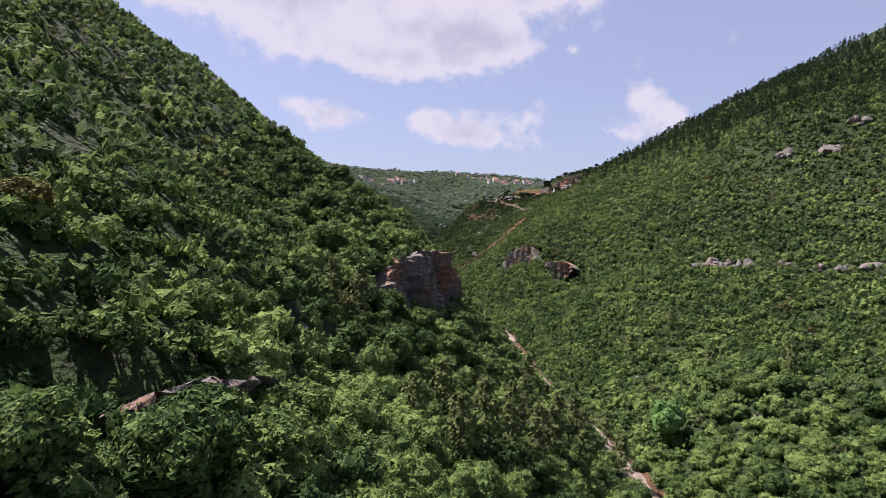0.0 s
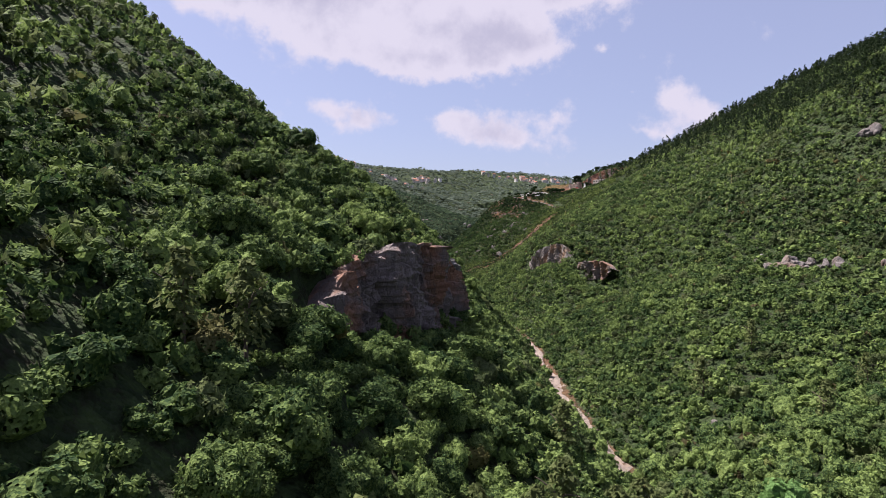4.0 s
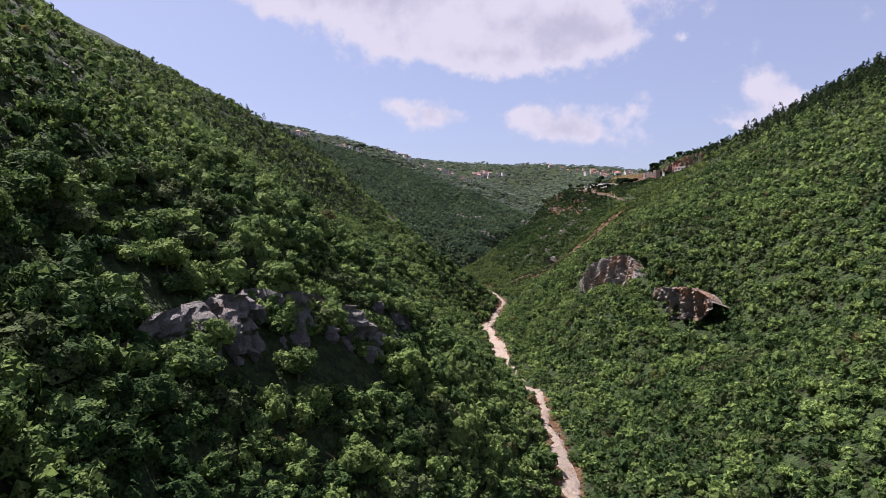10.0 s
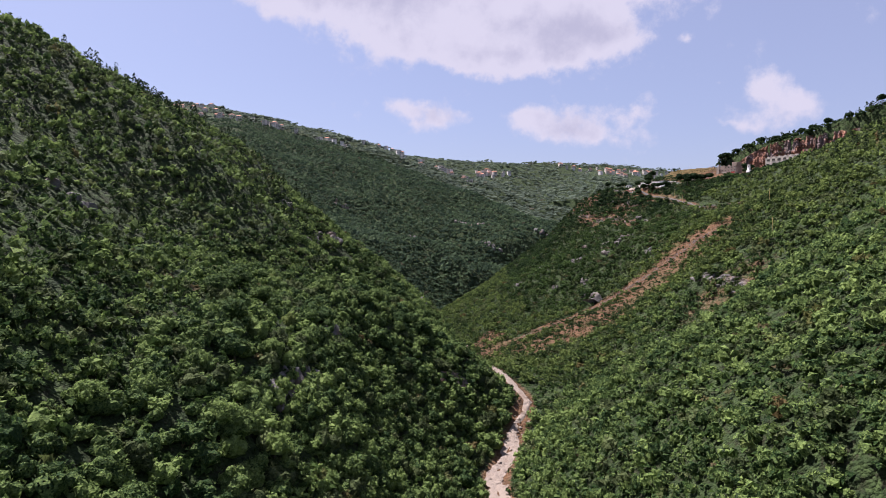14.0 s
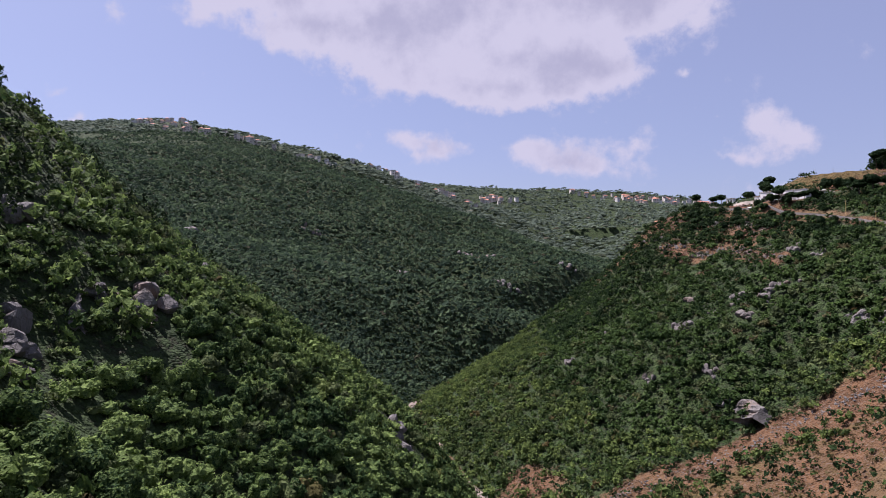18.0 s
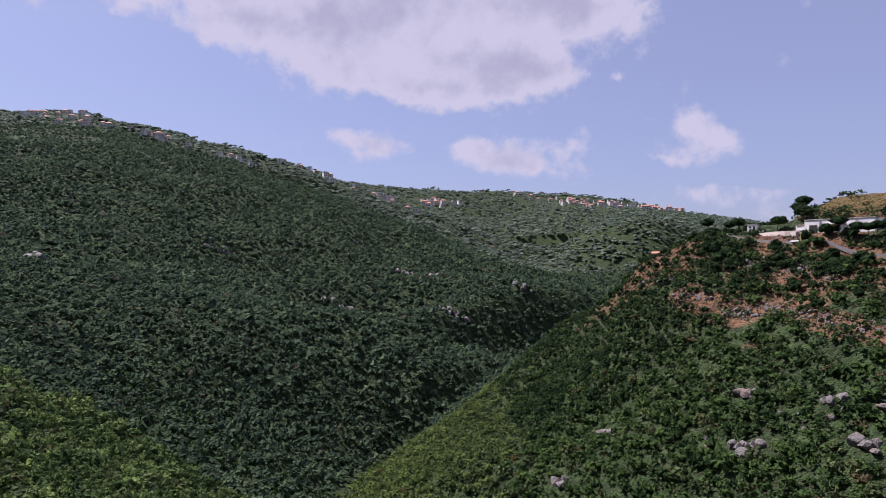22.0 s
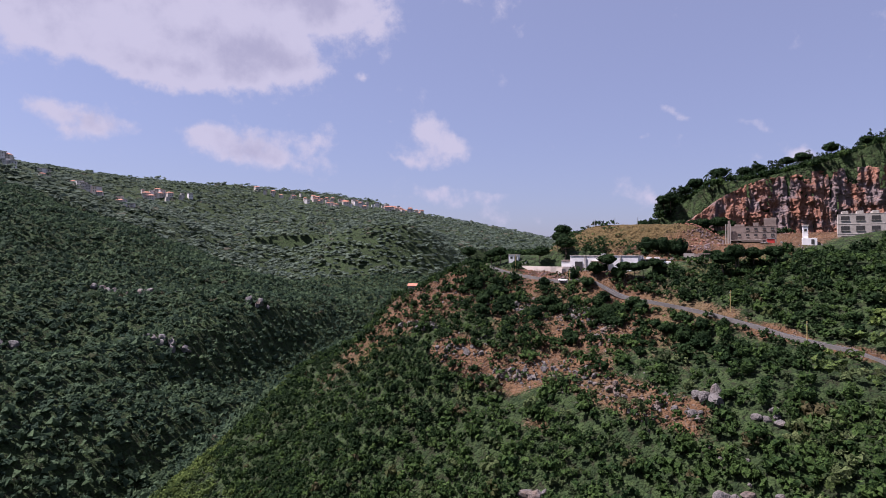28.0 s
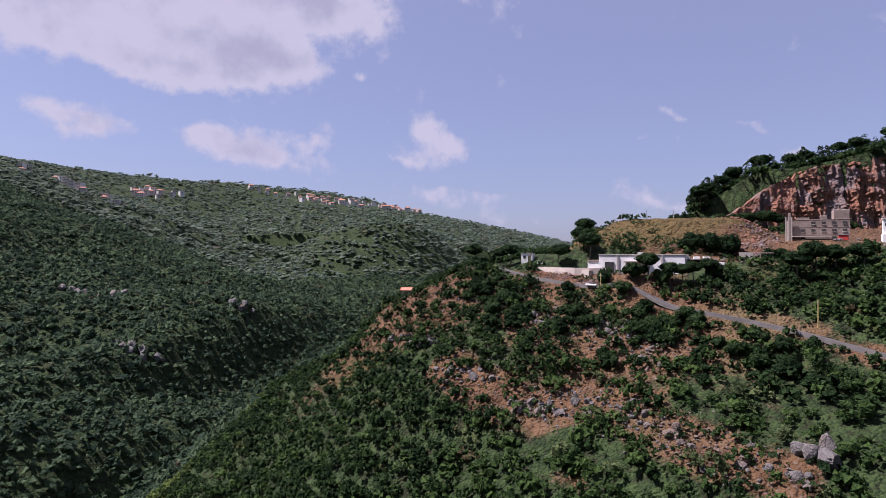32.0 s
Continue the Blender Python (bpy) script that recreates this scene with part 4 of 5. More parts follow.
HEAD_CRAGS = [(47.3, 562.6), (49.0, 561.4), (37.1, 551.1), (49.6, 542.1), (60.3, 550.0), (66.3, 553.0), (69.6, 552.0), (80.5, 556.4), (78.3, 564.8), (61.8, 560.3), (31.7, 590.6), (20.0, 583.6), (54.0, 574.0)]
scree("limestone_block", [p for x, y in HEAD_CRAGS for p in ((x, y), (x + 1.3, y - 0.6), (x - 0.6, y + 1.3), (x + 0.3, y - 1.6))], BLOCKS_PALE, 81, (0.6, 1.5), "pale limestone block among low scrub", "blocks on the headland")
rubble("rock_shards", along(LEDGE, 420, 2.2, 61) + along(HEAD_ROCKS, 420, 2.0, 62) + along([(58, 640), (66, 630), (70, 622)], 120, 2.5, 63), SHARDS, 64, (0.1, 0.4), ROCK_PALE, "broken limestone strewn over red soil")
rubble("slide_rubble", along(SLIDE[2:], 700, 0.9, 65), SHARDS, 66, (0.1, 0.34), ROCK_GREY, "grey rubble down the middle of the landslide")
rubble("wall_rubble", along([(83.8, 632), (83.9, 622), (84.8, 616), (86.8, 612)], 420, 0.6, 67), SHARDS, 68, (0.1, 0.3), ROCK_QUARRY, "tan rubble slope under the yard wall")
rubble("quarry_rubble", along([(144, 631), (136, 620), (124, 611), (116, 605)], 520, 2.8, 69), SHARDS, 70, (0.12, 0.5), ROCK_QUARRY, "rust-coloured quarry rubble on the spoil slope")


# ---- stream bed ----
def build_stream():
    ys = np.arange(60, 632, 1.6)
    us = np.linspace(-1, 1, 9)
    yy, vv = np.meshgrid(ys, us, indexing="ij")
    half = np.clip(1.7 + 1.3 * waves(yy, 0 * yy, 38, 11), 0.7, 3.6) * between(yy, BED_Y, BED_WIDE)
    xx = river_x(yy) + 1.3 * waves(yy, 0 * yy, 29, 12) + vv * half * (1 + 0.25 * waves(yy, 9 * np.sign(vv), 7, 14))
    zz = land(xx, yy) + 0.35 + 0.3 * waves(xx, yy, 3.0, 13) - 0.5 * np.abs(vv) ** 3
    m, k = yy.shape
    i = np.arange(m * k).reshape(m, k)
    f = np.stack([i[:-1, :-1], i[:-1, 1:], i[1:, 1:], i[1:, :-1]], -1).reshape(-1, 4)
    tagged(new("stream_bed", mesh_from("stream_bed", np.stack([xx, yy, zz], -1).reshape(-1, 3), f, PEBBLES, True)),
           "dry stream bed of pale gravel and stones", "stream bed", kind="structure")
    r = random.Random(4)
    for _ in range(240):
        y = r.choice((r.uniform(90, 250), r.uniform(360, 420), r.uniform(470, 540), r.uniform(120, 200)))
        x = float(river_x(y) + 1.3 * waves(np.array(y), np.array(0.0), 29, 12)) + r.gauss(0, 1.2)
        s = r.uniform(0.2, 0.75)
        block("boulder", r.choice(STONES), x, y, s * r.uniform(0.8, 1.4), s, s * 0.7, r.uniform(0, 360), 0.2, "pale rounded boulder in the dry stream bed", "boulder", "boulders in the stream bed")


build_stream()


# ---- the road and the buildings on the headland ----
ASPHALT = plain("asphalt", (0.055, 0.052, 0.052), 0.9, 0.3, 0.8)
CONCRETE = plain("concrete", (0.36, 0.32, 0.28), 0.9, 0.3, 0.5, relief=0.02)
CONCRETE_DARK = plain("concrete_stained", (0.235, 0.18, 0.15), 0.9, 0.35, 0.4, relief=0.02)
KERB = plain("kerb", (0.13, 0.118, 0.108), 0.9, 0.3, 0.5)
WHITEWASH = plain("whitewash", (0.74, 0.72, 0.70), 0.85, 0.14, 0.25)
PAVING = plain("paving", (0.42, 0.36, 0.31), 0.9, 0.2, 0.4)
# near-black that stands in for the shade behind openings and glass
DARK = plain("shadowed_room", (0.03, 0.028, 0.027), 0.9, 0.3, 1.0)
STEEL = plain("galvanised_steel", (0.42, 0.43, 0.44), 0.5, 0.2, 2.0, metal=0.6)
RED_PAINT = plain("red_paint", (0.45, 0.04, 0.03), 0.6, 0.2, 1.0)
ROOF_TILE = plain("roof_tile", (0.36, 0.15, 0.09), 0.85, 0.3, 2.0)
YELLOW_WOOD = plain("pole_wood", (0.40, 0.31, 0.12), 0.8, 0.25, 2.0)
VILLAGE_WALL = [plain("village_wall", c, 0.9, 0.15, 0.2) for c in ((0.52, 0.47, 0.42), (0.62, 0.59, 0.56), (0.44, 0.38, 0.33))]


def box(bm, cx, cy, cz, sx, sy, sz, turn=0.0, bevel=0.0):
    """Adds a box with its base centre at (cx, cy, cz)."""
    m = pose(cx, cy, cz + sz / 2, 0, 0, turn) @ Matrix.Diagonal((sx, sy, sz, 1))
    got = bmesh.ops.create_cube(bm, size=1.0, matrix=m)
    if bevel:
        edges = {e for v in got["verts"] for e in v.link_edges}
        bmesh.ops.bevel(bm, geom=list(edges), offset=bevel, segments=1, affect="EDGES")


def part(name, bm, mat, parent, label=""):
    """Links a bmesh as one mesh object under a thing or a part."""
    me = bpy.data.meshes.new(name)
    bm.to_mesh(me)
    bm.free()
    me.materials.append(mat)
    ob = new(name, me)
    ob.parent = parent
    return tagged(ob, label)


def block_part(name, parent, mat, c, s, turn=0.0, bevel=0.0, label=""):
    bm = bmesh.new()
    box(bm, *c, *s, turn, bevel)
    return part(name, bm, mat, parent, label)


def thing(name, x, y, z, turn, label, category, group=""):
    ob = new(name)
    ob.empty_display_size = 0.2
    ob.matrix_world = pose(x, y, z, 0, 0, turn)
    return tagged(ob, label, category, group)


def build_road():
    runs, pts = [0.0], ROAD
    for a, b in zip(pts[:-1], pts[1:]):
        runs.append(runs[-1] + math.hypot(b[0] - a[0], b[1] - a[1]))
    s = np.arange(0, runs[-1], 1.2)
    def smooth(k):
        v = np.interp(s, runs, [p[k] for p in pts])
        for _ in range(6):
            v[1:-1] = (v[:-2] + 2 * v[1:-1] + v[2:]) / 4
        return v
    x, y = smooth(0), smooth(1)
    dx, dy = np.gradient(x), np.gradient(y)
    k = np.hypot(dx, dy)
    nx, ny = dy / k, -dx / k
    z = land(x, y) + 0.22
    for _ in range(8):
        z[1:-1] = (z[:-2] + 2 * z[1:-1] + z[2:]) / 4
    def strip(name, offs, drops, mat, label):
        v = np.stack([np.stack([x + nx * o, y + ny * o, z + d], -1) for o, d in zip(offs, drops)], 1)
        i = np.arange(len(s) * len(offs)).reshape(len(s), -1)
        f = np.stack([i[:-1, :-1], i[:-1, 1:], i[1:, 1:], i[1:, :-1]], -1).reshape(-1, 4)
        return tagged(new(name, mesh_from(name, v.reshape(-1, 3), f, mat)), label, "road", kind="structure")
    strip("road", (-0.66, -0.6, 0, 0.6, 0.66), (-0.5, 0, 0.04, 0, -0.5), ASPHALT, "narrow worn asphalt road along the slope")
    strip("kerb_wall", (-0.72, -0.71, -0.63, -0.62), (-0.6, 0.1, 0.1, -0.2), KERB, "low grey concrete parapet along the road")
    strip("kerb_wall_inner", (0.62, 0.63, 0.71, 0.72), (-0.2, 0.1, 0.1, -0.6), KERB, "low concrete gutter edge of the road")


build_road()

WALL_TURN = math.degrees(math.atan2(599 - 611, 95.5 - 85.5))


def white_building():
    """A long flat-roofed hall: local x along its front, y back into the terrace."""
    x, y = 94.0, 609.4
    b = thing("white_hall", x, y, 70.0, WALL_TURN, "long low white-painted concrete hall with flat roof", "building")
    block_part("body", b, WHITEWASH, (0, 3.4, 0), (15.4, 6.6, 3.6), 0, 0.04)
    block_part("parapet", b, CONCRETE, (0, 3.4, 3.6), (15.6, 6.8, 0.18), 0, 0.03, "grey concrete roof edge")
    block_part("doorway", b, DARK, (-5.7, 0.04, 0), (1.7, 0.16, 2.3), 0, 0, "dark slab for the shade in an open doorway")
    block_part("canopy", b, CONCRETE, (-0.6, -0.25, 2.35), (4.6, 0.7, 0.16), 0, 0.02, "thin concrete canopy")
    block_part("annexe", b, WHITEWASH, (-8.8, 2.6, 0), (2.2, 4.4, 2.3), 0, 0.03, "lower white annexe")
    block_part("annexe_roof", b, CONCRETE_DARK, (-8.4, 2.6, 2.3), (3.0, 4.6, 0.35), 0, 0.03)
    block_part("roof_unit", b, STEEL, (-0.4, 2.2, 3.78), (0.9, 0.6, 0.35), 0, 0.02, "metal roof unit")
    for k in range(3):
        block_part("wall_pier", b, CONCRETE, (-4.2 + 4.0 * k, -0.05, 0), (0.2, 0.12, 3.6), 0, 0)
    s = thing("carport", x + 7.9 * math.cos(radians(WALL_TURN)) + 4.0, y + 7.9 * math.sin(radians(WALL_TURN)) + 1.2, 70.5, WALL_TURN, "open shed with flat roof beside the hall", "shed")
    block_part("roof", s, CONCRETE, (0, 1.5, 2.3), (6.4, 4.2, 0.18), 0, 0.02)
    block_part("back_wall", s, CONCRETE_DARK, (0, 3.4, 0), (6.2, 0.2, 2.3))
    block_part("side_wall", s, CONCRETE_DARK, (-3.0, 1.5, 0), (0.2, 3.8, 2.3))
    block_part("white_box", s, WHITEWASH, (3.4, 0.6, 0), (2.2, 2.0, 1.9), 0, 0.03, "white-painted block")
    for k in range(4):
        block_part("post", s, STEEL, (-2.4 + 1.6 * k, -0.4, 0), (0.1, 0.1, 2.3))
    for k in range(3):
        block_part("roof_crate", s, WHITEWASH, (-2 + 1.7 * k, 1.4, 2.48), (1.1, 0.8, 0.4), 12 * k, 0.03, "white crate")


white_building()


def windowed(name, x, y, z, turn, wide, deep, tall, floors, bays, mat, label, sill=0.9, skip=(), pane=(0.62, 0.62)):
    """A concrete frame building: body, slab edges, and dark slabs with sills that stand for the shade in window
    openings.
    """
    b = thing(name, x, y, z, turn, label, "building")
    storey = tall / floors
    block_part("body", b, mat, (0, deep / 2, -1.5), (wide, deep, tall + 1.5), 0, 0.04)
    for f in range(floors + 1):
        block_part("slab_edge", b, mat, (0, deep / 2, f * storey - 0.05), (wide + 0.08, deep + 0.08, 0.10), 0, 0.02)
    for f in range(floors):
        for k in range(bays):
            if (f, k) in skip:
                continue
            cx = -wide / 2 + wide * (k + 0.5) / bays
            w = block_part("window", b, DARK, (cx, -0.012, f * storey + storey * 0.36), (wide / bays * pane[0], 0.10, storey * pane[1] * 0.72), 0, 0, "dark slab for the shade in an unglazed opening")
            block_part("sill", w, CONCRETE, (cx, -0.06, f * storey + storey * 0.36 - 0.07), (wide / bays * pane[0] + 0.16, 0.16, 0.07))
    return b


def quarry_buildings():
    turn = math.degrees(math.atan2(597 - 605, 133.5 - 127))
    b = windowed("quarry_works", 131.2, 601.2, 76.4, turn, 10.5, 5.5, 4.4, 3, 6, CONCRETE_DARK, "roofless stained concrete works under the quarry face", pane=(0.36, 0.5), skip=((0, 2), (0, 3), (2, 1), (1, 0), (2, 0)))
    block_part("tower", b, CONCRETE_DARK, (3.9, 2.5, 4.4), (2.6, 4.4, 1.9), 0, 0.04, "raised stair block")
    block_part("tower", b, CONCRETE_DARK, (-4.9, 0.6, 4.4), (0.5, 1.0, 1.4), 0, 0.04)
    block_part("broken_wall", b, CONCRETE_DARK, (-2.6, 0.2, 4.4), (2.2, 0.3, 0.45), 0, 0.04)
    block_part("broken_wall", b, CONCRETE_DARK, (0.9, 0.2, 4.4), (1.2, 0.3, 0.8), 0, 0.04)
    for k in range(3):
        block_part("pillar", b, CONCRETE, (-5.6 + 0.5 * k, -0.5, 0), (0.22, 0.22, 5.0))
    block_part("canopy", b, CONCRETE, (-1.2, -1.0, 0.95), (6.6, 1.8, 0.14), 0, 0.02)
    kiosk = thing("kiosk", 132.9, 597.4, 76.6, turn, "small bright red metal kiosk", "kiosk")
    block_part("body", kiosk, RED_PAINT, (0, 0, -0.6), (1.6, 1.2, 1.7), 0, 0.05)
    block_part("roof", kiosk, STEEL, (0, 0, 1.1), (1.8, 1.4, 0.08))
    b = windowed("concrete_block", 151.5, 583.5, 76.4, turn - 4, 17.5, 7.0, 7.0, 3, 6, CONCRETE, "unfinished grey concrete block with rows of window openings", pane=(0.55, 0.6))
    for k in range(6):
        block_part("gable", b, CONCRETE, (-7.3 + 2.92 * k, 3.5, 7.0), (1.3, 6.6, 0.7), 0, 0.05)
    for k in range(5):
        block_part("garage_door", b, STEEL, (-6.9 + 3.4 * k, -0.05, 0.1), (1.9, 0.1, 1.5), 0, 0, "pale metal garage door")
    t = thing("silo_tower", 139.5, 593.6, 76.4, turn, "narrow white concrete tower with a low house", "tower")
    block_part("shaft", t, WHITEWASH, (0, 0, -1), (1.1, 1.1, 5.2), 0, 0.03)
    block_part("cap", t, CONCRETE, (0, 0, 4.2), (1.35, 1.35, 0.3), 0, 0.03)
    block_part("house", t, WHITEWASH, (0.8, -0.4, -1), (3.0, 1.8, 2.4), 0, 0.03)
    block_part("window", t, DARK, (0, -0.56, 3.0), (0.5, 0.06, 0.6))
    block_part("doorway", t, DARK, (1.4, -1.31, 0), (0.6, 0.06, 1.1))
    h = thing("ruined_hut", 112.5, 600.5, at(112.5, 600.5) - 0.4, turn, "roofless ruined concrete hut on quarry spoil", "hut")
    block_part("wall", h, CONCRETE, (-1.2, 0, 0), (2.2, 0.2, 2.3))
    block_part("wall", h, CONCRETE, (-2.3, 1.2, 0), (0.2, 2.4, 2.3))
    block_part("wall", h, CONCRETE_DARK, (0.6, 2.4, 0), (5.6, 0.2, 2.2))
    block_part("doorway", h, DARK, (-1.2, -0.11, 0.2), (0.9, 0.05, 1.2))
    for k in range(3):
        block_part("pillar", h, CONCRETE_DARK, (1.1 + 1.0 * k, 0, 0), (0.2, 0.2, 2.1))
    block_part("lintel", h, CONCRETE_DARK, (2.0, 0, 2.1), (2.6, 0.22, 0.2))
    w = thing("white_hut", 87.0, 638.0, at(87.0, 638.0) - 0.2, -45, "small white cube-shaped hut at the terrace end", "hut")
    block_part("body", w, WHITEWASH, (0, 0, -0.5), (2.6, 2.2, 2.5), 0, 0.03)
    block_part("roof", w, CONCRETE, (0, 0, 2.0), (2.8, 2.4, 0.14), 0, 0.02)
    block_part("window", w, DARK, (-0.5, -1.11, 0.9), (0.6, 0.06, 0.6))
    block_part("doorway", w, DARK, (0.6, -1.11, 0), (0.6, 0.06, 1.5))
    w = thing("guard_box", 86.9, 632.6, at(86.9, 632.6), -45, "tiny white box by the retaining wall", "box")
    block_part("body", w, WHITEWASH, (0, 0, 0), (1.2, 0.8, 0.7), 0, 0.03)
    block_part("lid", w, CONCRETE, (0, 0, 0.7), (1.3, 0.9, 0.06))
    r = thing("red_roofed_hut", 62.5, 648.5, at(62.5, 648.5) - 0.3, -30, "small hut with a red tiled roof on the headland lip", "hut")
    block_part("wall", r, CONCRETE, (0, 0, -0.5), (3.4, 2.2, 2.0))
    for sgn in (-1, 1):
        bm = bmesh.new()
        box(bm, 0, 0, 0, 3.9, 1.5, 0.12)
        bmesh.ops.transform(bm, matrix=pose(0, sgn * 0.62, 1.75, -sgn * 24, 0, 0), verts=bm.verts)
        part("roof", bm, ROOF_TILE, r, "red tiled roof slope")
    block_part("doorway", r, DARK, (0.4, -1.11, 0), (0.7, 0.06, 1.3))


quarry_buildings()


def terrace():
    """The paved yard with its curved retaining wall."""
    line = [(85.6, 634), (85.5, 630), (85.3, 626), (85.3, 622), (86.0, 618.6), (87.6, 616.0), (89.6, 614.0)]
    bm = bmesh.new()
    for (ax, ay), (bx, by) in zip(line[:-1], line[1:]):
        turn = math.degrees(math.atan2(by - ay, bx - ax))
        box(bm, (ax + bx) / 2, (ay + by) / 2, 67.6, math.hypot(bx - ax, by - ay) + 0.2, 0.3, 3.5, turn)
    me = bpy.data.meshes.new("retaining_wall")
    bm.to_mesh(me)
    bm.free()
    me.materials.append(PAVING)
    tagged(new("retaining_wall", me), "curved pale concrete retaining wall of the yard", "wall", kind="structure")
    bm = bmesh.new()
    box(bm, 90.3, 622.5, 66.5, 8.8, 13.0, 4.15, 8)
    me = bpy.data.meshes.new("yard")
    bm.to_mesh(me)
    bm.free()
    me.materials.append(PAVING)
    tagged(new("yard", me), "pale paved yard before the hall", "yard", kind="structure")


terrace()


def car(x, y, z, turn, label):
    c = thing("car", x, y, z, turn, label, "car", "parked cars")
    bm = bmesh.new()
    box(bm, 0, 0, 0.22, 2.1, 0.86, 0.34, 0, 0.08)
    part("body", bm, WHITEWASH, c)
    bm = bmesh.new()
    box(bm, -0.1, 0, 0.54, 1.1, 0.74, 0.28, 0, 0.1)
    part("cabin", bm, DARK, c, "dark glazed cabin")
    for wx in (-0.65, 0.65):
        for wy in (-0.4, 0.4):
            bm = bmesh.new()
            bmesh.ops.create_cone(bm, cap_ends=True, segments=14, radius1=0.17, radius2=0.17, depth=0.14, matrix=pose(wx, wy, 0.17, 90, 0, 0))
            part("wheel", bm, ASPHALT, c)


car(91.2, 619.2, 70.66, 20, "white car parked in the paved yard")
car(84.6, 611.6, at(84.6, 611.6) + 0.42, 118, "white car on the narrow road")


def pole(x, y, height, mat, label, arm=True):
    p = thing("utility_pole", x, y, at(x, y) - 0.3, 20, label, "pole", "poles along the road")
    bm = bmesh.new()
    bmesh.ops.create_cone(bm, cap_ends=True, segments=10, radius1=0.09, radius2=0.06, depth=height, matrix=pose(0, 0, height / 2))
    part("shaft", bm, mat, p)
    if arm:
        block_part("crossarm", p, STEEL, (0, 0, height - 0.5), (0.9, 0.06, 0.06))
        for k in (-0.38, 0.0, 0.38):
            bm = bmesh.new()
            bmesh.ops.create_cone(bm, cap_ends=True, segments=8, radius1=0.04, radius2=0.025, depth=0.14, matrix=pose(k, 0, height - 0.37))
            part("insulator", bm, CONCRETE, p)


for px, py, h in ((84.2, 608.4, 4.4), (98.6, 578.5, 4.2), (98.4, 563.5, 4.2), (82.9, 630.3, 4.2)):
    pole(px, py, h, YELLOW_WOOD, "yellow-brown wooden utility pole beside the road")
for px, py in ((111.5, 635.8), (114.6, 631), (119, 627)):
    pole(px, py, 2.2, STEEL, "thin grey post on the grass mound", False)
for px, py in ((104, 240), (116, 262), (90, 440), (101, 470)):
    pole(px, py, 5.0, YELLOW_WOOD, "wooden utility pole on the scrub slope")


# ---- the village on the far ridge ----
def house_kind(seed, wide, deep, tall, wall, roof):
    h = new("house")
    h.empty_display_size = 0.5
    block_part("wall", h, wall, (0, 0, -3), (wide, deep, tall + 3))
    if roof:
        bm = bmesh.new()
        box(bm, 0, 0, tall, wide + 0.6, deep + 0.6, tall * 0.35)
        top = [v for v in bm.verts if v.co.z > tall + 0.1]
        for v in top:
            v.co.x *= 0.35
            v.co.y *= 0.1
        part("roof", bm, ROOF_TILE, h, "red tiled hipped roof")
    else:
        block_part("roof", h, CONCRETE, (0, 0, tall), (wide + 0.5, deep + 0.5, 0.35))
    for f in range(2):
        for k in range(3):
            block_part("window", h, DARK, (-wide / 3 + wide / 3 * k, -deep / 2 - 0.02, tall * (0.2 + 0.45 * f)), (wide * 0.14, 0.12, tall * 0.2))
    return tagged(h, "pale stone house on the far ridge", "house", "houses of the ridge village")


# the village quarters: x, y, spread across, spread along, houses
QUARTERS = [(-560, 1255, 60, 26, 12), (-430, 1150, 45, 22, 9), (-345, 1130, 40, 26, 9), (-250, 1140, 40, 22, 8), (-180, 1235, 40, 26, 9),
            (-100, 1240, 30, 22, 9), (-68, 1248, 10, 10, 4), (-60, 1580, 40, 30, 8), (-10, 1600, 30, 20, 5), (170, 1735, 50, 30, 7),
            (235, 1640, 50, 40, 16), (310, 1690, 50, 40, 18), (400, 1735, 55, 40, 18), (480, 1790, 45, 30, 12)]


def village():
    kinds = [house_kind(1, 6, 5, 4, VILLAGE_WALL[0], True), house_kind(2, 5.5, 5.5, 5, VILLAGE_WALL[1], False),
             house_kind(3, 8, 5, 4, VILLAGE_WALL[2], True), house_kind(4, 5, 5, 6, VILLAGE_WALL[0], False)]
    r = random.Random(9)
    first = [True] * 4
    for x, y, wx, wy, count in QUARTERS:
        for _ in range(round(count * 1.2)):
            hx, hy = x + r.gauss(0, wx * 0.6), y + r.gauss(0, wy * 0.6)
            k = r.randrange(4)
            turn = r.uniform(-35, 35)
            s = r.uniform(0.8, 1.25) if y < 1500 else r.uniform(0.9, 1.4)
            spot = pose(hx, hy, at(hx, hy) + 1.6, 0, 0, turn) @ Matrix.Diagonal((s, s, s, 1))
            if first[k]:
                kinds[k].matrix_world = spot
                first[k] = False
            else:
                copy_thing(kinds[k], spot)


village()


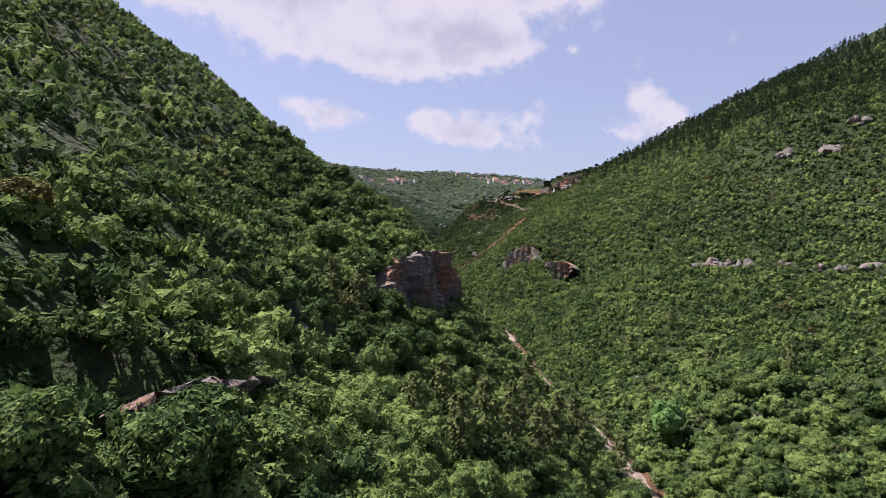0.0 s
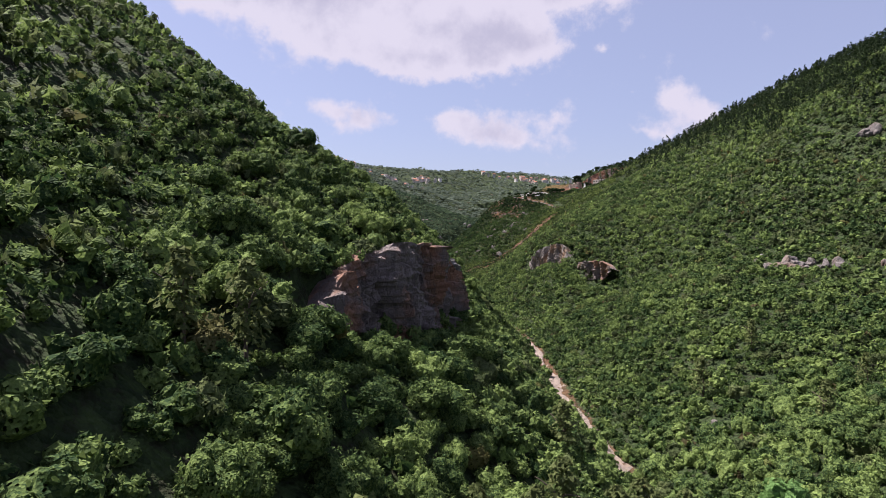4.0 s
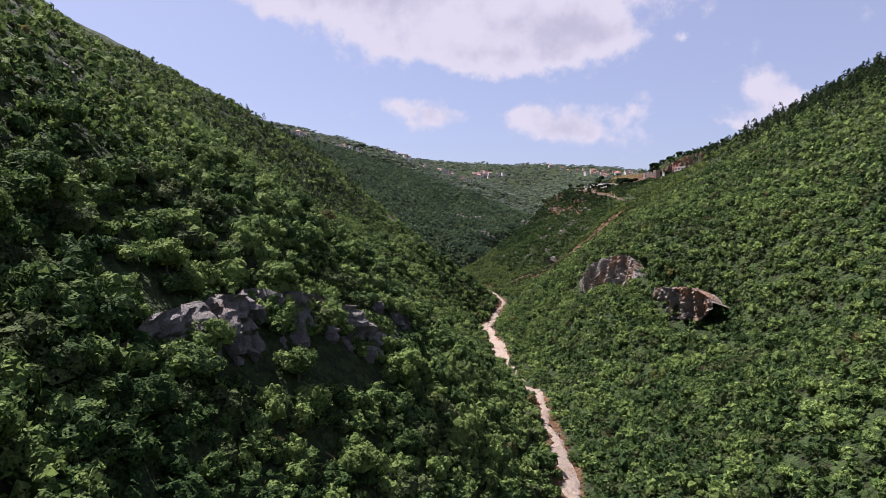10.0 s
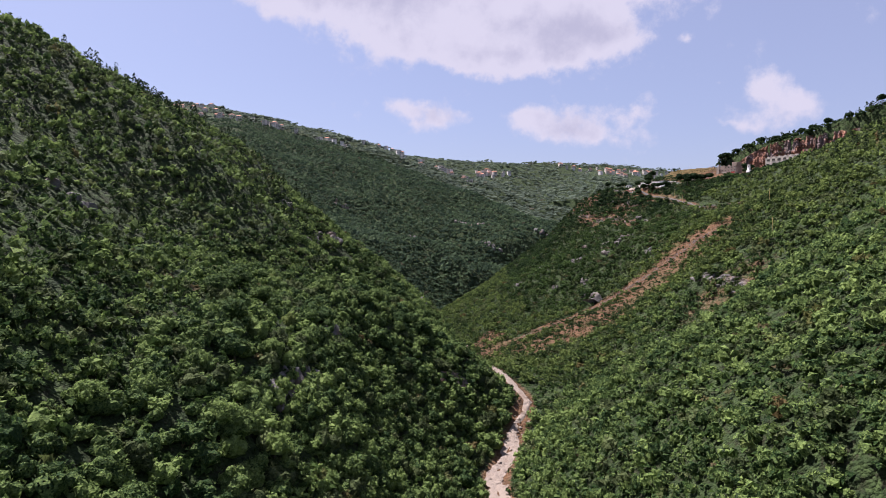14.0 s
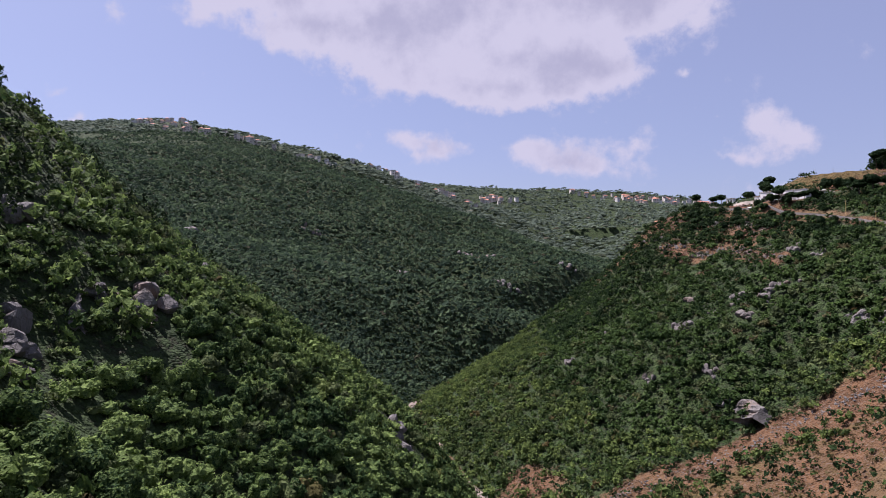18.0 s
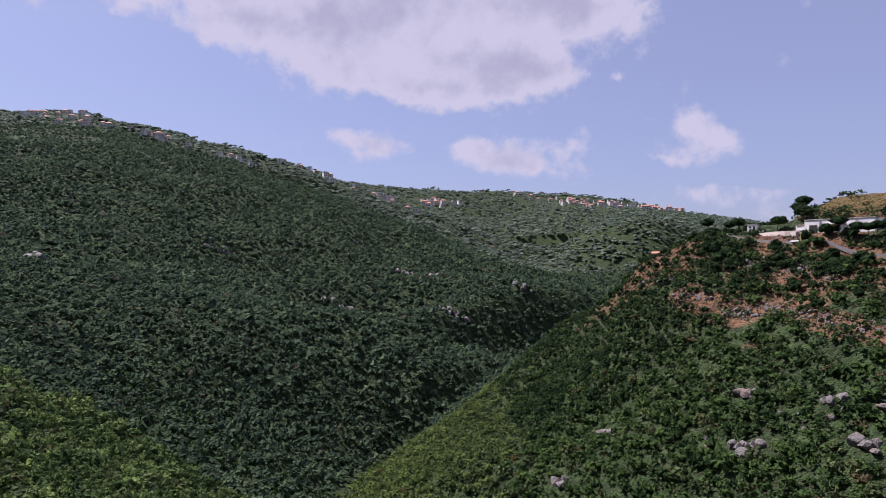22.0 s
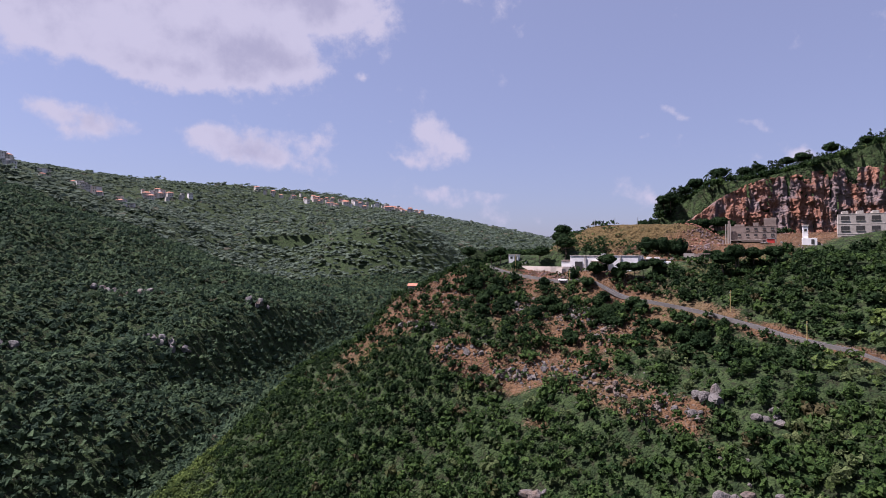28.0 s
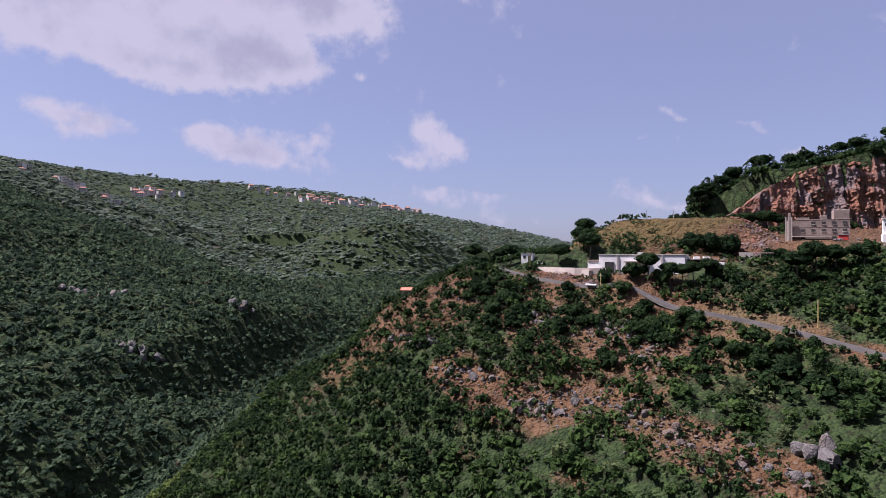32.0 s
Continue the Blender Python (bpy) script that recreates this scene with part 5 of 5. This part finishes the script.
# ---- single trees ----
def trunk_mesh(name, height, thick, seed, limbs=3):
    """A tapered, slightly bent trunk with limbs."""
    r = random.Random(seed)
    bm = bmesh.new()

    def limb(a, b, ra, rb, bend):
        rings, n = [], 7
        for k in range(5):
            t = k / 4
            c = a.lerp(b, t) + bend * math.sin(t * math.pi)
            q = (b - a).to_track_quat("Z", "Y")
            rad = ra + (rb - ra) * t
            rings.append([bm.verts.new(c + q @ Vector((rad * math.cos(6.283 * i / n), rad * math.sin(6.283 * i / n), 0))) for i in range(n)])
        for u, v in zip(rings[:-1], rings[1:]):
            for i in range(n):
                bm.faces.new((u[i], u[(i + 1) % n], v[(i + 1) % n], v[i]))
    top = Vector((r.uniform(-.1, .1) * height, r.uniform(-.1, .1) * height, height * 0.8))
    limb(Vector((0, 0, -0.6)), top, thick, thick * 0.55, Vector((r.uniform(-.08, .08) * height, r.uniform(-.08, .08) * height, 0)))
    for k in range(limbs):
        a = 6.28 * k / limbs + r.uniform(-.5, .5)
        limb(top * r.uniform(0.75, 1.0), top + Vector((math.cos(a) * height * 0.35, math.sin(a) * height * 0.35, height * r.uniform(0.1, 0.25))), thick * 0.5, thick * 0.2, Vector((0, 0, 0.03 * height)))
    me = bpy.data.meshes.new(name)
    bm.to_mesh(me)
    bm.free()
    me.materials.append(BARK)
    return me


def tree_kind(name, seed, tri, crown_scale, crown_lift, height, thick, mat, label, category, group, tone=0.5):
    t = new(name)
    t.empty_display_size = 0.3
    trunk = new("trunk", trunk_mesh("trunk", height, thick, seed))
    trunk.parent = t
    v = tri * np.array(crown_scale) + np.array((0, 0, crown_lift))
    me = mesh_from("crown", v, np.arange(len(v)).reshape(-1, 3), mat)
    give(me, "tone", np.full(len(v), tone))
    c = new("crown", me)
    c.parent = t
    return tagged(t, label, category, group)


def stand(kinds, spots, seed, size=(0.85, 1.2)):
    """Copies of some kinds of tree at places (x, y)."""
    r = random.Random(seed)
    placed = set()
    for x, y in spots:
        k = r.choice(kinds)
        s = r.uniform(*size)
        m = pose(x, y, at(x, y), 0, 0, r.uniform(0, 360))
        t = k if k.name not in placed else copy_thing(k, m)
        placed.add(k.name)
        t.matrix_world = m @ Matrix.Diagonal((s, s, s * r.uniform(0.9, 1.1), 1))


OAKS = [tree_kind("oak_tree", 60 + k, crown(200 + k, 420, 0.085, lumps=11), (2.3, 2.3, 2.2), 1.6, 2.0, 0.17, LEAF_OAK, "round green oak on the valley side", "tree", "single oaks", 0.2 + 0.15 * k) for k in range(5)]
UMBRELLAS = [tree_kind("umbrella_pine", 70 + k, crown(220 + k, 560, 0.085, 0.75, 13, -0.2, 2, 0.4, 0.6), (2.2, 2.2, 2.0), 3.5, 4.0, 0.15, LEAF_DARK, "dark umbrella pine with flat crown and bare trunk", "tree", "umbrella pines", 0.3) for k in range(3)]
PINES = [tree_kind("pine_tree", 80 + k, needle_crown(240 + k, 420, 0.11), (2.3, 2.3, 2.3), 3.2, 5.0, 0.16, LEAF_PINE, "loose grey-green pine with a visible trunk", "tree", "pines by the stream", 0.5) for k in range(3)]
SHRUBS = [tree_kind("dark_shrub", 90 + k, crown(260 + k, 260, 0.1, 0.9, 8), (1.5, 1.5, 1.5), 0.9, 1.0, 0.08, LEAF_DARK, "dark evergreen shrub on bare soil", "shrub", "shrubs on the headland", 0.25 * k) for k in range(4)]
GOLDS = [tree_kind("yellow_shrub", 96, crown(280, 300, 0.09), (1.5, 1.5, 1.5), 1.2, 1.4, 0.09, LEAF_GOLD, "yellow-green flowering shrub below the cliff", "shrub", "", 0.4)]
FRESH = [tree_kind("plane_tree", 97, crown(281, 420, 0.085), (2.4, 2.4, 2.9), 2.6, 2.6, 0.18, LEAF_FRESH, "bright fresh-green tree by the stream", "tree", "", 0.6)]

r_ = random.Random(21)
spots = [(float(river_x(y)) + u, y) for y, u in ((r_.uniform(20, 120), r_.choice((r_.uniform(-52, -22), r_.uniform(12, 40)))) for _ in range(110))]
stand(OAKS, spots, 31)
stand(OAKS, [(float(river_x(y)) - u, y) for y, u in ((r_.uniform(120, 470), r_.uniform(20, 52)) for _ in range(90))], 32)
stand(PINES, [(0, 50), (4, 51), (7, 57), (3, 58), (10, 62), (14, 66), (8, 68), (12, 72), (17, 72), (15, 79), (20, 82), (22, 76), (24, 88), (27, 93), (30, 84), (-9.4, 70), (-6.5, 73), (19, 98), (33, 100), (60, 118), (68, 104), (52, 140), (74, 130), (66, 150)], 33, (0.85, 1.15))
stand(UMBRELLAS, [(77.4, 638.6), (79, 637), (82.6, 635.4), (81, 640), (84, 641), (74.5, 640), (110.1, 587.3), (113.8, 586.1), (112, 588.5), (115.5, 588), (107.3, 588.2), (117, 584)], 34, (0.85, 1.15))
stand(UMBRELLAS, [(87.4, 630.2), (91, 631), (94, 629), (96, 627.8), (93, 632.4), (97, 631.6), (99.5, 634)], 44, (1.0, 1.25))
stand(UMBRELLAS, [(88.2, 607.4), (89.4, 605.2), (90.6, 603.6), (92.0, 602.2), (93.4, 601.4), (94.8, 600.2), (96.6, 599.4), (98.6, 598.2)], 45, (0.72, 0.92))
stand(UMBRELLAS, [(137, 644), (139, 642), (141, 640.5), (143, 640), (138.5, 646), (142, 645), (146, 644), (135, 643), (148, 646), (144.5, 648), (150, 641), (156, 643), (163, 640), (170, 636), (181, 630), (192, 623), (150, 650), (160, 646), (176, 636), (187, 629), (200, 617), (212, 609)], 35, (0.9, 1.3))
stand(UMBRELLAS, [(141.5, 634), (144, 632.4), (147, 630.6), (150, 629), (153, 627), (145.5, 629.6), (149, 626.4)], 46, (0.8, 1.1))
stand(GOLDS, [(-2.6, 81.5), (-22.9, 36.1)], 36)
stand(FRESH, [(41, 94.7)], 37, (1.45, 1.45))
spots = [p for p in along([(58, 640), (70, 625), (76, 612), (80, 604), (86, 596), (90, 585), (93, 572)], 90, 4.5, 41) if near_line(np.array([p[0]]), np.array([p[1]]), ROAD)[0] > 2.6]
stand(SHRUBS, spots, 38, (0.5, 1.15))
stand(SHRUBS, [(111, 596), (107, 588), (100, 598)], 39, (0.8, 1.3))
stand(SHRUBS, [(108, 612.6), (109.5, 612), (110.8, 610.6), (112.4, 610), (114, 609), (115.4, 608), (110, 613.6), (113, 611.4)], 42, (1.5, 2.1))
stand(SHRUBS, [(86, 610), (88.8, 605.4), (92.6, 602), (85.8, 604.8), (86.6, 600), (84, 595.2), (88.9, 593.2), (83.6, 593.8), (67.9, 619), (81.2, 614.2), (65.7, 616), (72.4, 619.6), (116.3, 598), (114.8, 599)], 43, (1.0, 1.5))


# ---- the woods ----
ROCK_SPOTS = [((96, 196), (105, 188)), ((105, 188), (115, 165)), ((115, 165), (123, 154)), ((143, 234), (149, 229)), ((154, 223), (160, 217)), ((169, 227), (174, 221)),
              ((-64, 362), (-60, 366)), ((-61, 461), (-58, 459)), ((-49, 449), (-43, 445)), ((-46, 467), (-42, 465)), ((-18, 508), (-22, 508)), ((-34, 192), (-32, 198)), ((62, 109), (62, 111)), ((48, 128), (50, 128))]
KEEP_CLEAR += [(list(line), 1.9) for line in ROCK_SPOTS]
KEEP_CLEAR += [([(x + dx, y) for dx in (-0.8, 0.8)], 2.0) for x, y in HEAD_CRAGS] + [([(59.5, 592.5), (63, 589)], 2.2), ([(-10.6, 53.4), (-7.4, 52.2)], 2.0), ([(-11.6, 26), (-6, 37)], 1.3),
               ([(x + 2.4, y) for x, y in GORGE_CLIFF], 2.5), ([(x - 1.0, y) for x, y in CAVE_LEDGE], 1.7), ([(x - 1.0, y) for x, y in COLUMNS], 1.7), ([(-7, 165), (1, 170), (6, 178), (11, 188)], 2.2), ([(-41, 453), (-38, 463)], 2.4), ([(-38, 434), (-36, 443)], 2.4), ([(-17, 498), (-14, 506)], 2.4), ([(9, 200), (12.5, 208)], 2.2), (QUARRY_FACE, 3.0), ([(x - 4, y - 8) for x, y in QUARRY_FACE], 9.0), (ROAD, 1.3),
               ([(88, 625), (103, 605)], 7.0), ([(83, 640), (98, 630)], 4.5), ([(104, 604), (108, 601)], 3.5), ([(136, 613), (160, 594)], 6.0), ([(87.5, 609), (97, 600)], 2.0), ([(126, 606), (156, 578)], 10.0), ([(110, 602), (122, 596)], 7.0)]


def plant():
    x, y, u, r = scatter(-16, 600, -62, 105, 1.8, 1)
    m = (np.abs(u - 1.3 * waves(y, 0 * y, 29, 12)) > np.clip(1.5 + 1.2 * waves(y, 0 * y, 38, 11), 0.6, 3.2) * between(y, BED_Y, BED_WIDE)) & ((u < 66) | (y > 430)) & free(x, y, r) & even(x, y, 0.7, r)
    close = (u < 0) & (u > -48) & (y < 490) | (u > 0) & (u < 42) & (y < 140)
    olive = waves(x, y, 14, 31) + r.normal(size=len(x)) * 0.5 > 0.75
    size = 0.85 + 1.35 * r.uniform(size=len(x)) ** 1.5
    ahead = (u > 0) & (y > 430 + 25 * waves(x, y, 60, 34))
    # oaks in this zone get the leaf colour darkened for cloud shade
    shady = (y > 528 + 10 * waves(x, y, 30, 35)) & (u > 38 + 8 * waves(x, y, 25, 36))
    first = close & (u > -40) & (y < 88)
    for q, protos, leaf, seed in ((first, CLOSE, LEAF_CLOSE, 18), (close & ~first & ~olive, NEAR, LEAF_OAK, 5), (close & ~first & olive, NEAR, LEAF_OLIVE, 15), (~close & ~olive & ~ahead, MIDDLE, LEAF_OAK, 16), (~close & ~olive & ahead & ~shady, MIDDLE, LEAF_SLOPE, 20), (~close & ~olive & ahead & shady, MIDDLE, LEAF_SHADED, 22), (~close & olive, MIDDLE, LEAF_OLIVE, 17)):
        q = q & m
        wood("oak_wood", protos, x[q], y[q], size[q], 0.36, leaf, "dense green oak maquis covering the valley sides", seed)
    x, y, u, r = scatter(-10, 700, -180, 285, 2.3, 2)
    m0 = even(x, y, np.where((y > 570) & (u < 0), 0.85, np.where((u > 66) & (y < 330), 0.85, 0.6)), r) & ((u < 205) | (y < 330))
    x, y, u = x[m0], y[m0], u[m0]
    m = ((u < -62) | (u > np.where(y > 430, 105, 66)) | (y > 600)) & (np.abs(u) > 3) & free(x, y, r)
    m &= ~((y > 560) & (u > 0) & (y < 690))
    q = m & (y > 585)
    # this side takes the leaf colour dimmed for cloud shadow
    wood("side_valley_wood", DISTANT, x[q], y[q], r.uniform(1.6, 2.9, q.sum()), 0.35, LEAF_FAR_SHADE, "side valley wood with cloud shade and distance in its green", 26)
    m &= y <= 585
    olive = waves(x, y, 18, 33) + r.normal(size=len(x)) * 0.6 > 0.55
    for q, leaf, seed in ((m & ~olive & ((y < 420) | (u < 0)), LEAF_OAK, 6), (m & ~olive & (y >= 420) & (u > 0), LEAF_SLOPE, 21), (m & olive, LEAF_OLIVE, 19)):
        wood("upper_wood", FAR, x[q], y[q], r.uniform(1.3, 2.4, q.sum()), 0.35, leaf, "green scrub oak on the upper slopes", seed)
    x, y, u, r = scatter(-10, 600, -110, 70, 1.25, 27)
    gx, gy = (land(x + 1, y, False) - land(x - 1, y, False)) / 2, (land(x, y + 1, False) - land(x, y - 1, False)) / 2
    m = (np.hypot(gx, gy) > 1.1) & (r.uniform(size=len(x)) < 0.4) & (np.abs(u) > 4) & free(x, y, r)
    wood("steep_scrub", MIDDLE, x[m], y[m], r.uniform(0.8, 1.7, m.sum()), 0.3, LEAF_OAK, "green scrub clinging to steep ground", 28)
    x, y, u, r = scatter(560, 690, 0, 190, 1.6, 22)
    m = free(x, y, r, 1.15) & even(x, y, 0.8, r) & ((y > 600) | (u > 105))
    k = r.uniform(size=len(x)) < 0.35
    # west flank: sunlit green; elsewhere greens darkened to stand for cloud shade
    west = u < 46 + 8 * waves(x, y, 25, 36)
    for q, leaf in ((m & west, LEAF_SLOPE), (m & k & ~west, LEAF_SHADED), (m & ~k & ~west, LEAF_DARK)):
        wood("headland_scrub", MIDDLE, x[q], y[q], r.uniform(0.7, 1.7, q.sum()), 0.45, leaf, "dense headland scrub with sun and cloud shade put into its greens", 23)
    x, y, u, r = scatter(-10, 640, -66, 100, 2.6, 24)
    m = (np.abs(u) > 2.5) & free(x, y, r, 0.9) & ((y > 62) | (u > -14))
    # darker leaf here, so the gaps between crowns look shaded
    wood("undergrowth", LOW, x[m], y[m], r.uniform(0.9, 1.5, m.sum()), 0.3, LEAF_SHADED, "low undergrowth between the oaks, coloured dark like shaded gaps", 25)
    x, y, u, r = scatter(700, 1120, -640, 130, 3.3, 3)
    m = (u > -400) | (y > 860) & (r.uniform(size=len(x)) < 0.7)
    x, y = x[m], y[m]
    wood("far_wood", DISTANT, x, y, r.uniform(2.3, 4.0, len(x)), 0.3, LEAF_FAR_SHADE, "distant wooded mountainside with cloud shade and distance in its green", 7)
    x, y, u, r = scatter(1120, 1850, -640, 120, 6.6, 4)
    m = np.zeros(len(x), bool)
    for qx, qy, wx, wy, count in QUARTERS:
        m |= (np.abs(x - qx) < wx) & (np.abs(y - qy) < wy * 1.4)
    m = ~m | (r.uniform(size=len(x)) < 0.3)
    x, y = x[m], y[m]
    wood("ridge_wood", DISTANT, x, y, r.uniform(5, 10, len(x)), 0.2, LEAF_RIDGE_HAZE, "far ridge scrub with haze put into its pale grey-green", 8, 0.5)
    # pines along the crests
    x, y, u, r = scatter(170, 480, 100, 270, 3.9, 9)
    z = land(x, y, False)
    m = (r.uniform(size=len(x)) < np.clip((z - 64) / 30, 0, 0.8))
    wood("crest_pines", TUFT, x[m], y[m], r.uniform(1.6, 2.7, m.sum()), 1.1, LEAF_CREST, "dark pines along the mountain crest", 10, 1.25)
    x, y, u, r = scatter(300, 520, -130, -60, 5.5, 11)
    m = r.uniform(size=len(x)) < 0.45
    wood("crest_pines", TUFT, x[m], y[m], r.uniform(1.3, 2.2, m.sum()), 1.0, LEAF_CREST, "dark pines along the mountain crest", 12, 1.2)
    spots = np.array(along([(136, 641), (140, 644), (146, 646)], 46, 2.2, 71) + along([(144, 643), (150, 647), (157, 649)], 50, 2.6, 75) + along([(x + 6, y + 9) for x, y in QUARRY_FACE], 150, 2.5, 72))
    r = np.random.RandomState(73)
    wood("quarry_pines", TUFT, spots[:, 0], spots[:, 1], r.uniform(1.2, 2.2, len(spots)), 1.0, LEAF_CREST, "dark pines above and beside the quarry", 74, 1.1)
    x, y, u, r = scatter(560, 700, 110, 290, 2.0, 76)
    beside, front = (x - 137) * 0.70 - (y - 640) * 0.714, (x - 137) * 0.46 + (y - 640) * 0.89
    m = (beside > -4) & (front > 0.5) & (front < 45) & (r.uniform(size=len(x)) < 0.8)
    k = r.uniform(size=len(x)) < 0.5
    for q, leaf in ((m & k, LEAF_SHADED), (m & ~k, LEAF_DARK)):
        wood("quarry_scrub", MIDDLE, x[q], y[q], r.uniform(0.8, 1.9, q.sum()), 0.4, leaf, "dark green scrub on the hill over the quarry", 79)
    spots = np.array([p for line, way, *rest in STEPS for p in along([(x + 4.2 * way, y) for x, y in line], 130, 1.3, 85) + along([(x - 2.6 * way, y) for x, y in line], 40, 0.7, 86)])
    spots = np.concatenate([spots, along([(x - 4.0, y) for x, y in COLUMNS], 60, 0.8, 89), along([(x - 4.5, y + 1) for x, y in CAVE_LEDGE], 30, 0.8, 90), along([(x + 6.5, y) for x, y in GORGE_CLIFF], 40, 1.2, 91), along([(x - 0.4, y) for x, y in GORGE_CLIFF], 45, 0.5, 92)])
    r = np.random.RandomState(87)
    wood("cliff_foot_scrub", MIDDLE, spots[:, 0], spots[:, 1], r.uniform(0.7, 1.7, len(spots)), 0.55, LEAF_OAK, "low green scrub at the foot and brow of the cliffs", 88)
    # low scrub that breaks up the bare soil
    x, y, u, r = scatter(430, 665, 0, 150, 1.25, 13)
    b, g = bare_share(x, y), grass_share(x, y)
    m = ((b > 0.2) | (g > 0.3)) & (r.uniform(size=len(x)) < 0.75) & (near_line(x, y, ROAD) > 1.2) & (near_line(x, y, [(88, 625), (102, 605)]) > 6.5) & (near_line(x, y, [(126, 606), (156, 578)]) > 7)
    m &= near_line(x, y, SLIDE) > 1.2
    k = r.uniform(size=len(x))
    for q, leaf, small, big in ((m & (k < 0.36), LEAF_DARK, 0.4, 1.25), (m & (k >= 0.36) & (k < 0.66), LEAF_SHADED, 0.25, 0.8), (m & (k >= 0.66), LEAF_DRY, 0.25, 0.8)):
        wood("low_scrub", LOW, x[q], y[q], r.uniform(small, big, q.sum()), 0.35, leaf, "low dark and dry scrub on red soil", 14)


plant()
